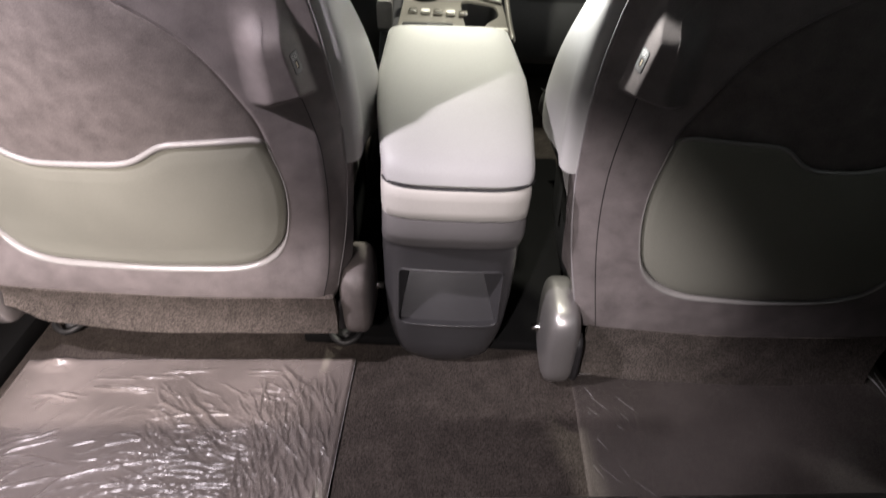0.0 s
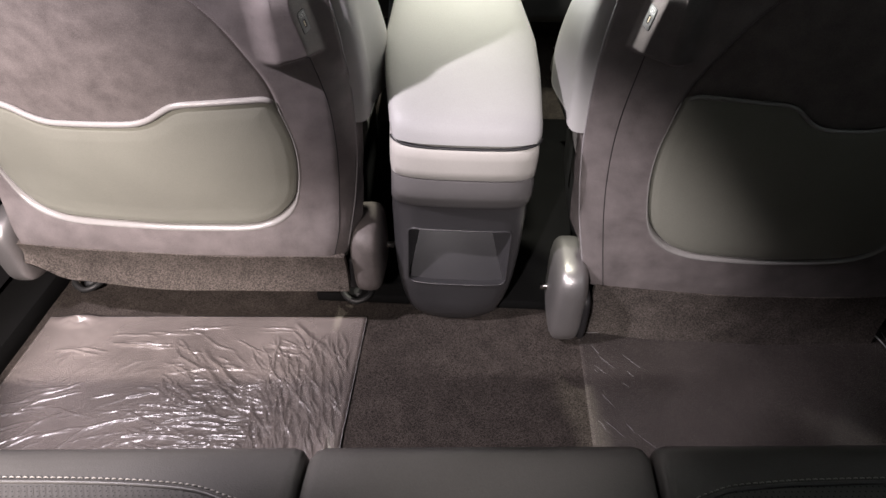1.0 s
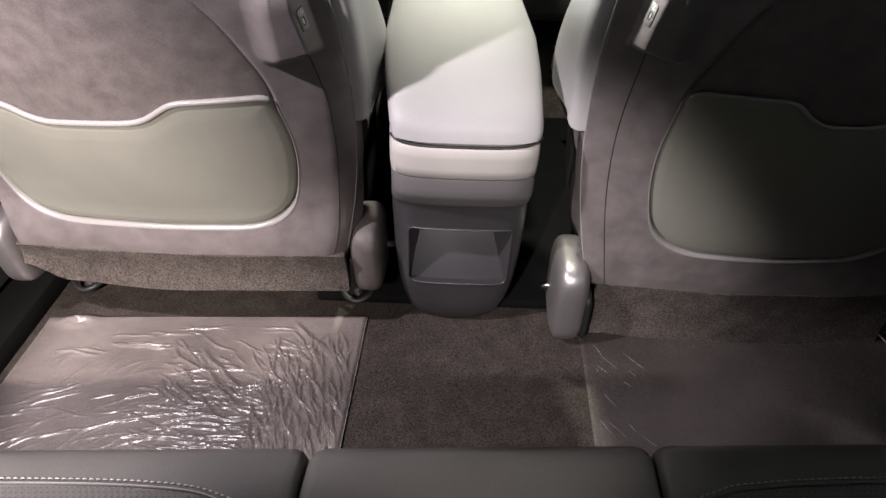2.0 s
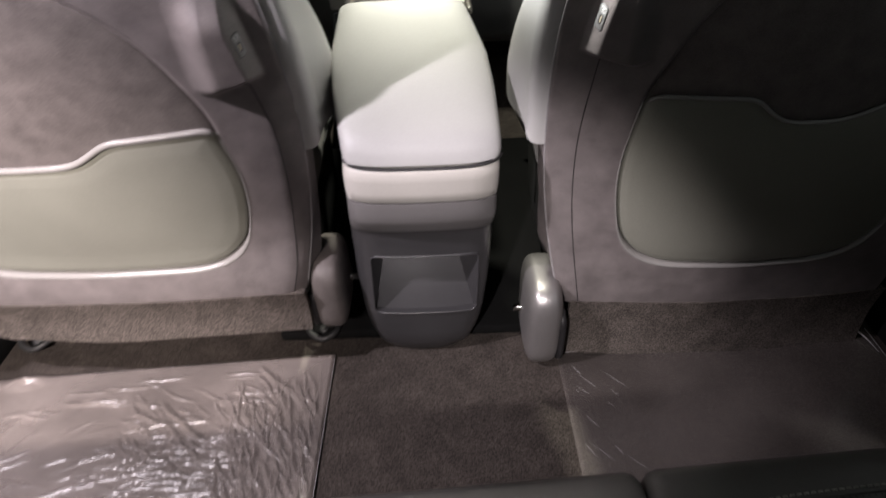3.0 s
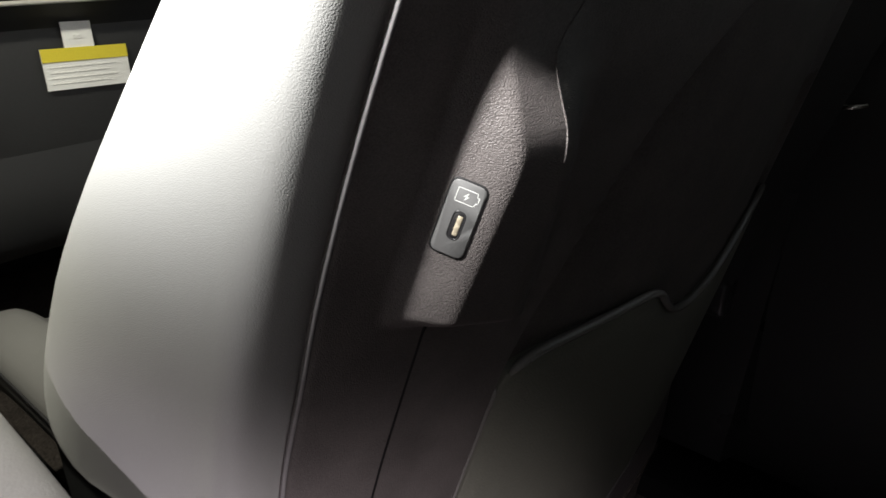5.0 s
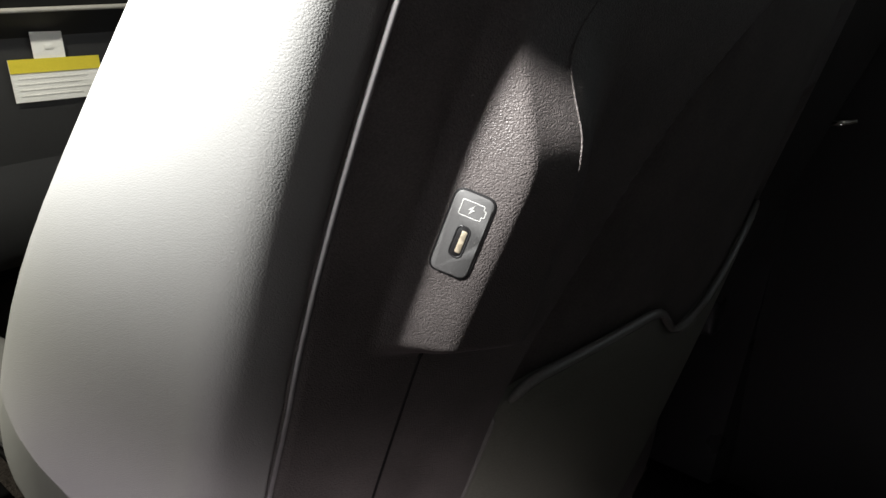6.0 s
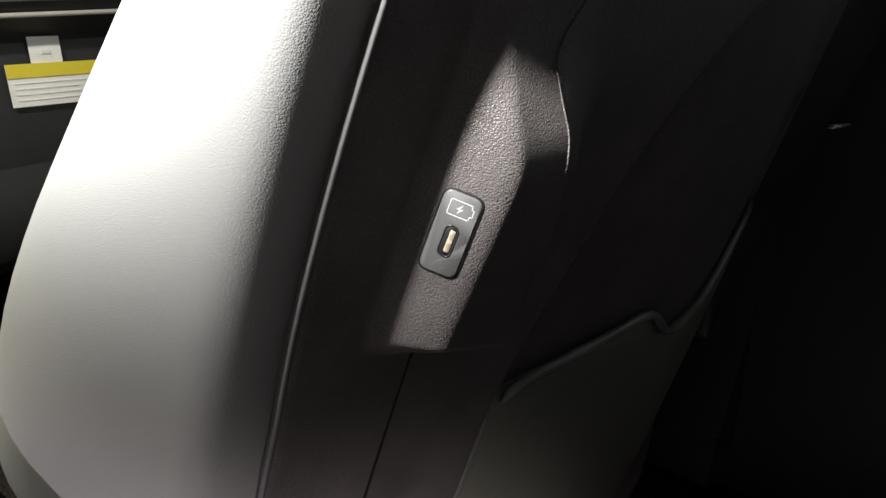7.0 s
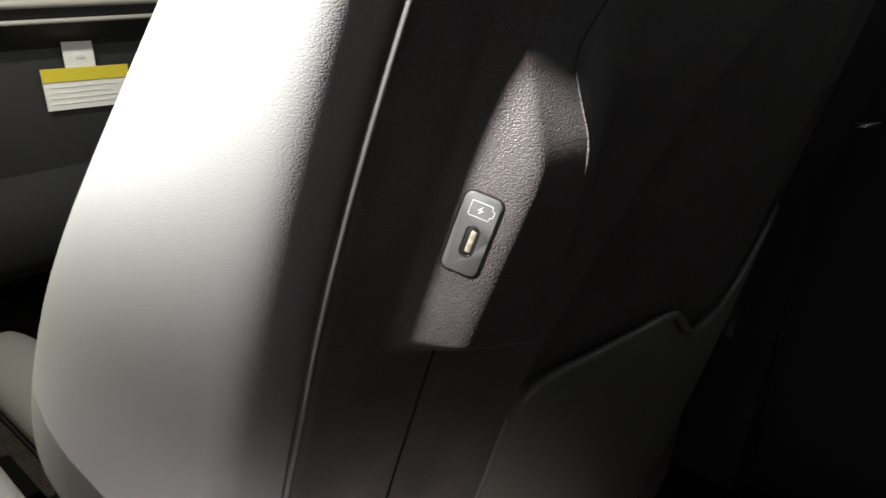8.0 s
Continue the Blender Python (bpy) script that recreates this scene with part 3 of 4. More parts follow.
    bolt = tube("hinge_pin", s.put([(x0 - 0.012, y0 + 0.08, (z0 + z1) / 2 - 0.012), (x0 + 0.02, y0 + 0.08, (z0 + z1) / 2 - 0.012)]), 0.006, CHROME, 10)
    part("hinge_pin", bolt, seat, "small bright metal pin")
    part("headrest", headrest(s), seat, "pale grey leather headrest")
    for x in (0.41, 0.52):
        part("headrest_post", tube("headrest_post", s.put([(x, s.base - LEAN * 0.87 + 0.06, 0.85), (x, s.base - LEAN * 0.95 + 0.06, 0.97)]), 0.006, CHROME), seat)
    # runners on the floor
    for x in RAILS[s.side]:
        rail = part("seat_rail", clean(box("seat_rail", (0, 0, 0), (1, 1, 1), BLACK, 0)), seat, "black steel seat runner")
        lo, hi = (x - 0.024, 0.18, 0.0), (x + 0.024, 0.62, 0.045)
        for v in rail.data.vertices:
            v.co = s.put([[lo[i] + v.co[i] * (hi[i] - lo[i]) for i in range(3)]])[0]
        part("rail_foot", tube("rail_foot", s.put(spline([(x - 0.022, 0.19, 0.02), (x - 0.025, 0.15, 0.022), (x, 0.135, 0.016), (x + 0.025, 0.15, 0.022), (x + 0.022, 0.19, 0.02)], 24)), 0.006, BLACK, 8), seat, "black rounded runner end cap")
        part("rail_bolt", pill("rail_bolt", s, x - 0.012, x + 0.012, 0.15, 0.174, 0.0, 0.022, BLACK), seat)
    # frame between runners and cushion
    part("seat_frame", pill("seat_frame", s, 0.20, 0.68, 0.14, 0.59, 0.04, 0.34, BLACK, power=5), seat, "black steel seat frame")
    return seat


RIGHT = SeatShape(1, 0.0, 0.098, 0.132, 0.004, 0.6, 0.0,
                  [(0.274, 0.527, 0.025), (0.402, 0.526, 0.015), (0.440, 0.492, 0.02), (0.52, 0.490, 0.03), (0.60, 0.524, 0.03), (0.675, 0.52, 0.02), (0.690, 0.36, 0.05), (0.66, 0.222, 0.09), (0.294, 0.222, 0.085), (0.256, 0.390, 0.09)],
                  [(0.268, 0.44, 0.01), (0.276, 0.53, 0.03), (0.335, 0.66, 0.06), (0.465, 0.755, 0.09), (0.595, 0.66, 0.06), (0.658, 0.53, 0.03), (0.668, 0.44, 0.01)])
LEFT = SeatShape(-1, 0.0, 0.098, 0.198, 0.022, 0.75, 0.017,
                 [(0.260, 0.500, 0.018), (0.390, 0.4955, 0.015), (0.437, 0.466, 0.02), (0.590, 0.456, 0.03), (0.640, 0.486, 0.03), (0.715, 0.47, 0.02), (0.735, 0.36, 0.05), (0.695, 0.256, 0.09), (0.272, 0.256, 0.085), (0.240, 0.395, 0.09)],
                 [(0.256, 0.44, 0.01), (0.261, 0.515, 0.03), (0.317, 0.638, 0.06), (0.465, 0.745, 0.10), (0.615, 0.645, 0.06), (0.68, 0.50, 0.03), (0.68, 0.44, 0.01)])
front_seat(RIGHT, "passenger seat, dark grained plastic back, charging port, pale leather sides", (0.136, -0.002, 0.225, 0.74, 0.0), (0.150, 0.212, 0.045, 0.20, 0.002, 0.185), 0.41)
front_seat(LEFT, "driver's seat, dark plastic back, stepped map pocket, pale leather sides", (0.203, 0.116, 0.196, 0.745, 0.50), (0.140, 0.195, 0.065, 0.20, 0.085, 0.235), 0.41)


# ---- centre console ----
def axis(y):
    """The console runs slightly askew."""
    return -0.115 * max(y, 0.0)


def top_z(y):
    return float(np.interp(y, (-0.03, 0.0, 0.05, 0.20, 0.36, 0.46, 0.8), (0.427, 0.445, 0.478, 0.572, 0.612, 0.625, 0.63)))


def console_ring(z, rear, front, w, notch, nw, nb, deep=0.042, power=3.6):
    """A level slice: a bowed rear face with broad round corners and a notch of that depth in it."""
    nw, nb = min(nw, 0.90 * w), min(nb, 0.86 * w)
    bow = lambda x: rear + deep * (1 - max(0.0, 1 - (abs(x) / w) ** power) ** (1 / power))
    right = [(w, front), (w, rear + deep + 0.02), *[(x, bow(x)) for x in w * np.sin(np.linspace(math.pi / 2, math.asin(nw / w), 14))]]
    cut = [(nw, bow(nw)), (nb, bow(nb) + notch), (0.5 * nb, bow(nb / 2) + notch), (0.0, bow(0) + notch)]
    half = [*right, *cut]
    ring = [*half, *[(-x, y) for x, y in half[-2::-1]]]
    return [(x + axis(y) - 0.002 - (0.003 * (1 - min(z / 0.25, 1))), y, z) for x, y in ring]


def centre_console():
    con = thing("centre_console", "pale grey armrest lid on a two-tone dark plastic centre console", "console")
    rear = lambda z: float(np.interp(z, (0, 0.03, 0.10, 0.26, 0.298, 0.318, 0.335, 0.375, 0.43), (0.118, 0.100, 0.084, 0.056, 0.046, 0.029, 0.015, 0.006, -0.009)))
    wide = lambda z: float(np.interp(z, (0, 0.02, 0.05, 0.10, 0.18, 0.27, 0.37, 0.43), (0.062, 0.078, 0.090, 0.100, 0.106, 0.108, 0.105, 0.1045)))
    lower = []
    for z in (0.0, 0.015, 0.03, 0.06, 0.09, 0.116):
        lower.append(console_ring(z, rear(z), 0.72, wide(z), 0.0, 0.070, 0.066))
    for z in np.linspace(0.117, 0.243, 8):
        f = (z - 0.117) / 0.126
        lower.append(console_ring(z, rear(z), 0.72, wide(z), 0.010 + 0.075 * f, 0.084 - 0.001 * f, 0.082 - 0.030 * f))
    for z in (0.244, 0.258, 0.272, 0.285, 0.297, 0.303):
        lower.append(console_ring(z, rear(z), 0.72, wide(z), 0.0, 0.070, 0.066))
    part("console_body", loft("console_body", lower, DARK, sharp=45), con, "satin dark plastic body with an open cubby")
    brow = [console_ring(z, rear(z) - o, 0.70, wide(z) + o, 0.0, 0.070, 0.066) for z, o in ((0.299, -0.004), (0.300, 0.0), (0.306, 0.001), (0.312, 0.001), (0.318, 0.001), (0.324, 0.001), (0.330, 0.001), (0.338, 0.001), (0.350, 0.001), (0.362, 0.001), (0.370, 0.0), (0.371, -0.003))]
    part("rear_brow", loft("rear_brow", brow, BAND, sharp=50), con, "mid grey overhanging plastic band")
    band = [console_ring(z, rear(z) - o, 0.60, wide(z) + o, 0.0, 0.070, 0.066) for z, o in ((0.372, -0.002), (0.374, 0.001), (0.39, 0.002), (0.41, 0.002), (0.426, 0.001), (0.430, -0.002))]
    part("rear_fascia", loft("rear_fascia", band, FASCIA, sharp=50), con, "pale grey rear fascia band")
    frame_loop = resample(rounded([(-0.085, 0.114, 0.012), (0.085, 0.114, 0.012), (0.084, 0.246, 0.01), (-0.084, 0.246, 0.01)]), 90)
    part("cubby_rim", tube("cubby_rim", [(x + axis(rear(z)) - 0.002 - (0.003 * (1 - min(z / 0.25, 1))), rear(z) + 0.042 * (1 - (1 - (abs(x) / wide(z)) ** 3.6) ** (1 / 3.6)) - 0.0005, z) for x, z in frame_loop], 0.0018, DARK, 8, True), con, "thin glossy rim of the cubby")
    # added slabs: the shade between console and seats, put into a near-black colour
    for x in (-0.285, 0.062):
        part("gap_shade_slab", box("gap_shade_slab", (x, 0.15, -0.002), (x + 0.20, 0.92, 0.02), MATT, 0.006), con, "near-black slab standing for the shade in the gap beside the console")
    # flanks and top under the lid, sliced across
    rings = []
    for y in np.r_[np.linspace(0.03, 0.199, 8), np.linspace(0.201, 0.74, 14)]:
        t, w = top_z(y) - (0.014 if y < 0.2 else 0.06), float(np.interp(y, (0.0, 0.1, 0.25, 0.45, 0.74), (0.098, 0.104, 0.094, 0.085, 0.080)))
        ring = [(w, 0.40), (w, t - 0.02), (w - 0.006, t - 0.006), (w - 0.02, t), (-w + 0.02, t), (-w + 0.006, t - 0.006), (-w, t - 0.02), (-w, 0.40)]
        rings.append([(x + axis(y), y, z) for x, z in ring])
    part("console_top", loft("console_top", rings, DARK, sharp=40), con, "dark plastic upper console")
    # armrest lid
    rings = []
    ys = np.r_[-0.004, -0.002, 0.003, 0.010, 0.02, np.linspace(0.04, 0.20, 10), 0.206, 0.210]
    for y in ys:
        f = min(1.0, max(0.0, (y + 0.004) / 0.02))
        g = min(1.0, max(0.0, (0.2105 - y) / 0.012))
        lift = (1 - (1 - f) ** 2) ** 0.5 * (0.4 + 0.6 * g)
        w = float(np.interp(y, (0, 0.08, 0.13, 0.21), (0.105, 0.110, 0.1085, 0.088))) - 0.008 * (1 - lift) ** 2
        zb = top_z(y) - 0.010
        zt = zb + 0.005 + 0.023 * lift
        ring = []
        for h in np.linspace(0, math.pi, 33):
            c, sn = math.cos(h), math.sin(h)
            ring.append((w * np.sign(c) * abs(c) ** 0.28, zb + 0.004 + (zt - zb - 0.004) * sn ** 0.42 + 0.0035 * sn * lift))
        ring = [(w - 0.003, zb), *ring, (-w + 0.003, zb)]
        tuck = 0.38 * max(0.0, 1 - y / 0.12)
        back = [y - 0.002 * max(0.0, 1 - max(y, 0) / 0.06) + tuck * 0.055 * (1 - max(0.0, 1 - (min(abs(x), 0.104) / 0.106) ** 3.4) ** (1 / 3.4)) for x, z in ring]
        rings.append([(x + axis(y) - 0.002, q, z + top_z(q) - top_z(y)) for (x, z), q in zip(ring, back)])
    part("armrest_lid", loft("armrest_lid", rings, LIDSKIN, sharp=60), con, "pale grey leather armrest lid")
    gap = []
    for x in 0.1045 * np.sin(np.linspace(-math.pi / 2, math.pi / 2, 61)):
        q = -0.0060 + 0.027 * (1 - max(0.0, 1 - (abs(x) / 0.106) ** 3.2) ** (1 / 3.2))
        gap.append((x - 0.002, q, top_z(q) - 0.0105))
    part("lid_gap", tube("lid_gap", gap, 0.0022, SEAM, 8), con, "dark gap under the lid")
    # controls ahead of the lid: a satin deck with a real hollow in it
    deck = lambda y: float(np.interp(y, (0.205, 0.36, 0.40), (0.566, 0.598, 0.602)))
    hole = resample(rounded([(-0.010, 0.338, 0.02), (0.046, 0.322, 0.014), (0.052, 0.285, 0.012), (0.030, 0.262, 0.01), (0.028, 0.232, 0.008), (0.004, 0.236, 0.008), (-0.004, 0.28, 0.03)]), 72)
    rim = resample(rounded([(-0.102, 0.398, 0.01), (0.050, 0.398, 0.01), (0.073, 0.206, 0.01), (-0.108, 0.206, 0.01)]), 72)
    mid = hole.mean(axis=0)
    turn = lambda loop: np.roll(loop, -int(np.argmin(np.abs(np.arctan2(loop[:, 1] - mid[1], loop[:, 0] - mid[0])))), axis=0)
    hole, rim = turn(hole), turn(rim)
    wide_hole = mid + (hole - mid) * 1.05
    skin = [[(x, y, deck(y) - 0.05) for x, y in rim], [(x, y, deck(y) - 0.004) for x, y in rim], [(x * 0.985, y, deck(y)) for x, y in rim],
            [(x, y, deck(y)) for x, y in wide_hole], [(x, y, deck(y) - 0.003) for x, y in hole]]
    part("control_deck", loft("control_deck", skin, DECK, caps=False, sharp=40), con, "pale satin metal control deck")
    well = [[(x, y, deck(y) - 0.003) for x, y in hole], [(*(mid + (p - mid) * 0.93), 0.520) for p in hole], [(*(mid + (p - mid) * 0.02), 0.518) for p in hole]]
    part("cup_holder", loft("cup_holder", well, DARK, caps=False, sharp=50), con, "dark hollow cup holder")
    part("cup_holder_fin", box("cup_holder_fin", (0.034, 0.230, deck(0.23) - 0.001), (0.066, 0.238, deck(0.23) + 0.009), SILVER, 0.003), con, "pale bar beside the cup holder")
    part("side_slot", box("side_slot", (0.036, 0.212, deck(0.21) - 0.001), (0.066, 0.223, deck(0.22) + 0.0015), SEAM, 0.0005), con, "dark slot beside the cup holder")

    def dial(name, x, y, z, r, h, mat, label, lean=0.0):
        rings = [[(x + q * math.cos(a), y + q * math.sin(a) - lean * d, z + d + lean * q * math.sin(a)) for a in np.linspace(0, 2 * math.pi, 40, endpoint=False)] for q, d in ((r, 0), (r * 1.02, h * 0.8), (r * 0.98, h), (r * 0.80, h), (r * 0.74, h * 0.75), (0.0005, h * 0.72))]
        return part(name, loft(name, rings, mat, sharp=40), con, label)

    knob = dial("drive_dial", -0.066, 0.358, 0.598, 0.0250, 0.020, DECK, "bright satin rotary drive dial")
    part("dial_insert", tube("dial_insert", [(-0.066, 0.358, 0.6120), (-0.066, 0.358, 0.6145)], 0.0185, GLOSS, 24), knob, "glossy black dial insert")
    part("dial_mark", box("dial_mark", (-0.071, 0.354, 0.6146), (-0.060, 0.360, 0.6150), RED, 0), knob, "small red mark")
    part("dial_ring", tube("dial_ring", [(-0.066 + 0.0235 * math.cos(a), 0.358 + 0.0235 * math.sin(a), 0.6175) for a in np.linspace(0, 2 * math.pi, 40, endpoint=False)], 0.0036, SILVER, 8, True), knob, "bright satin ring")
    bar = []
    for x in np.linspace(-0.108, 0.054, 16):
        end = 1 - 0.2 * step(x, 0.035, 0.054)
        y, top = 0.400 - 0.32 * max(0, x + 0.02), 0.655 - 0.16 * max(0, x + 0.02)
        bar.append([(x, y + dy, 0.628 + (top - 0.628) * f * end) for dy, f in ((-0.008, 0.0), (-0.012, 0.12), (-0.012, 0.72), (-0.008, 0.95), (0.004, 1.0), (0.012, 0.95), (0.016, 0.7), (0.016, 0.0))])
    part("trim_bar", loft("trim_bar", bar, SILVER, sharp=50), con, "pale metal bar across the controls")
    part("bar_end", tube("bar_end", spline([(0.050, 0.376, 0.636), (0.058, 0.372, 0.635), (0.062, 0.360, 0.629), (0.063, 0.350, 0.622)], 14), 0.0075, SILVER, 10), con, "bright bent end of the bar")
    scoop = []
    for x in np.linspace(-0.104, 0.056, 12):
        y1 = 0.402 - 0.32 * max(0, x + 0.02)
        y0 = 0.372 - 0.55 * max(0, x + 0.03)
        scoop.append([(x, y0 + (y1 - y0) * f, deck(min(y0, 0.36)) + dz) for f, dz in ((0.0, -0.004), (0.0, 0.003), (0.15, 0.0035), (0.45, 0.005), (0.75, 0.012), (0.95, 0.026), (1.0, 0.034), (1.1, 0.034), (1.1, -0.004))])
    part("bar_recess", loft("bar_recess", scoop, PANEL, sharp=35), con, "dark scooped recess under the bar")
    ridge = [(x, 0.371 - 0.55 * max(0, x + 0.03), deck(0.34) + 0.0035 - 0.02 * max(0, x)) for x in np.linspace(-0.036, 0.056, 14)]
    part("recess_lip", tube("recess_lip", ridge, 0.0030, SILVER, 8), con, "pale lip of the recess")
    def tilted(pts, at, up=(0.0, -0.82, 0.57)):
        n = Vector(up).normalized()
        q = Vector((1, 0, 0))
        w = n.cross(q)
        return [Vector(at) + q * a + w * b + n * c for a, b, c in pts]

    round_ring = lambda r, c, k=40: [(r * math.cos(h), r * math.sin(h), c) for h in np.linspace(0, 2 * math.pi, k, endpoint=False)]
    at = (-0.054, 0.392, 0.646)
    button = part("start_button", loft("start_button", [tilted(round_ring(r, c), at) for r, c in ((0.0175, -0.012), (0.0178, 0.004), (0.0165, 0.0075), (0.0140, 0.0080), (0.0125, 0.0062), (0.0004, 0.0060))], SILVER, sharp=45), con, "round button with a bright ring")
    part("button_face", loft("button_face", [tilted(round_ring(r, c), at) for r, c in ((0.0112, 0.004), (0.0112, 0.0072), (0.0104, 0.0078), (0.0004, 0.0080))], PORT, sharp=45), button, "dark grey button face")
    for b0 in (-0.0035, 0.0005):
        part("button_mark", loft("button_mark", [tilted([(-0.005, b0, c), (0.005, b0, c), (0.005, b0 + 0.0022, c), (-0.005, b0 + 0.0022, c)], at) for c in (0.0078, 0.0083)], WHITE), button)
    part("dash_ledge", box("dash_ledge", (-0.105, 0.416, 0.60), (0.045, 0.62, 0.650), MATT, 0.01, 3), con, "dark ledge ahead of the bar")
    for k in range(5):
        x = -0.092 + 0.020 * k
        part("switch", box("switch", (x, 0.286 - 0.002 * k, deck(0.29) - 0.001), (x + 0.015, 0.300 - 0.002 * k, deck(0.30) + 0.004), SILVER if k % 2 else CHROME, 0.003), con, "small bright metal switch")
    part("switch_slot", box("switch_slot", (-0.098, 0.248, deck(0.25) - 0.001), (-0.020, 0.258, deck(0.26) + 0.002), DARK, 0.001), con)
    edge_rail = spline([(0.063, 0.352, 0.620), (0.064, 0.33, 0.606), (0.067, 0.27, 0.586), (0.072, 0.205, 0.570)], 24)
    part("edge_rail", tube("edge_rail", edge_rail, 0.0042, DECK, 8), con, "pale edge of the console")
    return con


RED = material("red_print", (0.5, 0.03, 0.02), 0.4)
centre_console()


# ---- rear footwell ----
def footwell_mat(x0, x1, y0, y1, label):
    n = 40
    loop = resample(rounded([(x0, y0, 0.02), (x1, y0, 0.02), (x1, y1, 0.02), (x0, y1, 0.02)]), 4 * n)
    ref = x1 if x0 < 0 else x0
    loop[:, 1] += 0.065 * (loop[:, 0] - ref)
    rings = [[(x, y, 0.0) for x, y in loop], [(x, y, 0.0018) for x, y in loop]]
    mid = loop.mean(axis=0)
    for f in (0.01, 0.5, 0.97):
        rings.append([(*(p + (mid - p) * f), 0.0028) for p in loop])
    return tagged(part("footwell_mat", loft("footwell_mat", rings, CARPET)), label, "floor mat", "footwell mats")


# where the creases lie: x and y span, number, direction and its scatter in degrees, least and most length, breadth and height
CREASED = (
    (-0.33, -0.19, -0.25, 0.02, 120, -72, 13, 0.05, 0.14, 0.0024, 0.0040, 0.0034, 0.0064),
    (-0.29, -0.23, 0.00, 0.07, 6, -58, 9, 0.06, 0.13, 0.0034, 0.0055, 0.0030, 0.0050),
    (-0.53, -0.30, -0.26, -0.06, 120, -4, 14, 0.04, 0.14, 0.0022, 0.0038, 0.0016, 0.0034),
    (-0.50, -0.27, -0.11, 0.03, 70, -28, 22, 0.03, 0.10, 0.0022, 0.0038, 0.0016, 0.0038),
    (-0.76, -0.46, -0.25, -0.07, 60, 17, 14, 0.05, 0.16, 0.0024, 0.0044, 0.0008, 0.0022),
    (-0.75, -0.52, -0.10, 0.08, 26, 20, 40, 0.04, 0.12, 0.0040, 0.0080, 0.0006, 0.0016),
    (-0.585, -0.565, 0.026, 0.036, 3, -4, 3, 0.10, 0.13, 0.0028, 0.0045, 0.0045, 0.0065),
    (-0.690, -0.660, 0.012, 0.020, 2, -5, 3, 0.07, 0.09, 0.0030, 0.0050, 0.0030, 0.0045),
    (-0.60, -0.28, 0.055, 0.080, 9, -1, 4, 0.04, 0.11, 0.0022, 0.0036, 0.0016, 0.0030),
    (-0.50, -0.40, -0.09, 0.00, 4, -38, 6, 0.10, 0.16, 0.0040, 0.0060, 0.0035, 0.0050),
    (-0.47, -0.20, -0.25, 0.00, 160, 0, 90, 0.010, 0.03, 0.0018, 0.0030, 0.0006, 0.0018),
)


def crease_field(X, Y, seed):
    """Heights of a crumpled sheet: many short bent ridges, each with a sharp crest and drawn-out ends."""
    rng = np.random.default_rng(seed)
    H = np.zeros_like(X)
    for xa, xb, ya, yb, count, way, scatter, la, lb, wa, wb, ha, hb in CREASED:
        for _ in range(count):
            cx, cy = rng.uniform(xa, xb), rng.uniform(ya, yb)
            turn = radians(way + scatter * rng.normal() * 0.8)
            length, width, high, bend = rng.uniform(la, lb), rng.uniform(wa, wb), rng.uniform(ha, hb), rng.normal() * 2.5
            near = (np.abs(X - cx) < length) & (np.abs(Y - cy) < length)
            dx, dy = X[near] - cx, Y[near] - cy
            u, v = dx * math.cos(turn) + dy * math.sin(turn), dy * math.cos(turn) - dx * math.sin(turn)
            v = v - bend * u * u + 0.0016 * np.sin(u * 95 + cx * 400)
            # one flank is steeper than the other
            flank = np.where(v > 0, v / (1.6 * width), -v / width)
            ridge = high * np.clip(1 - flank, 0, 1) ** 1.25 * np.clip(1 - (2 * u / length) ** 2, 0, 1)
            H[near] = np.maximum(H[near], ridge) + 0.25 * np.minimum(H[near], ridge)
    return H


def film(x0, x1, y0, y1, wild, seed, label, mat):
    """A sheet of thin polythene over the mat, creased by feet."""
    step_size = 0.0012 if wild > 0.5 else 0.003
    ref = x1 if x0 < 0 else x0
    xs, ys = np.arange(x0, x1, step_size), np.arange(y0, y1, step_size)
    nx, ny = len(xs), len(ys)
    X, Y = np.meshgrid(xs, ys)
    wave = lambda f, k: np.array([[noise.noise((x * f, y * f, seed + k)) for x in xs] for y in ys])
    rim = np.clip(np.minimum(np.minimum(X - x0, x1 - X), y1 - Y) / 0.02, 0, 1)
    Z = 0.0042 + 0.0012 * wave(6, 0)
    if wild > 0.5:
        fold = 0.020 * np.clip(1 - np.hypot((X - x0 - 0.06) / 0.06, (y1 - Y - 0.015) / 0.025), 0, 1) ** 2 * (0.4 + np.abs(wave(34, 5)))
        Z = Z - 0.0037 + 0.005 * np.clip(rim * 4, 0, 1) + rim * (crease_field(X, Y, int(seed)) + 0.0014 * wave(22, 2) + 0.0005 * wave(60, 4)) + fold
    verts = np.column_stack([X.ravel(), (Y + 0.065 * (X - ref)).ravel(), Z.ravel()])
    faces = [(j * nx + i, j * nx + i + 1, (j + 1) * nx + i + 1, (j + 1) * nx + i) for j in range(ny - 1) for i in range(nx - 1)]
    sheet = tagged(part("protective_film", mesh_of("protective_film", verts, faces, mat)), label, "plastic film", "protective films")
    # cut edge of the sheet, front and aisle side
    inner = nx - 1
    for name, line in (("film_edge", [verts[(ny - 1) * nx + i] for i in range(0, nx, 4)]), ("film_edge", [verts[j * nx + inner] for j in range(0, ny, 4)])):
        part(name, tube(name, line, 0.00045, SCRATCH, 5), sheet)
    return sheet


footwell_mat(-0.765, -0.20, -0.42, 0.095, "dark carpet footwell mat under creased clear film")
footwell_mat(0.225, 0.765, -0.42, 0.080, "dark carpet footwell mat under smooth clear film")
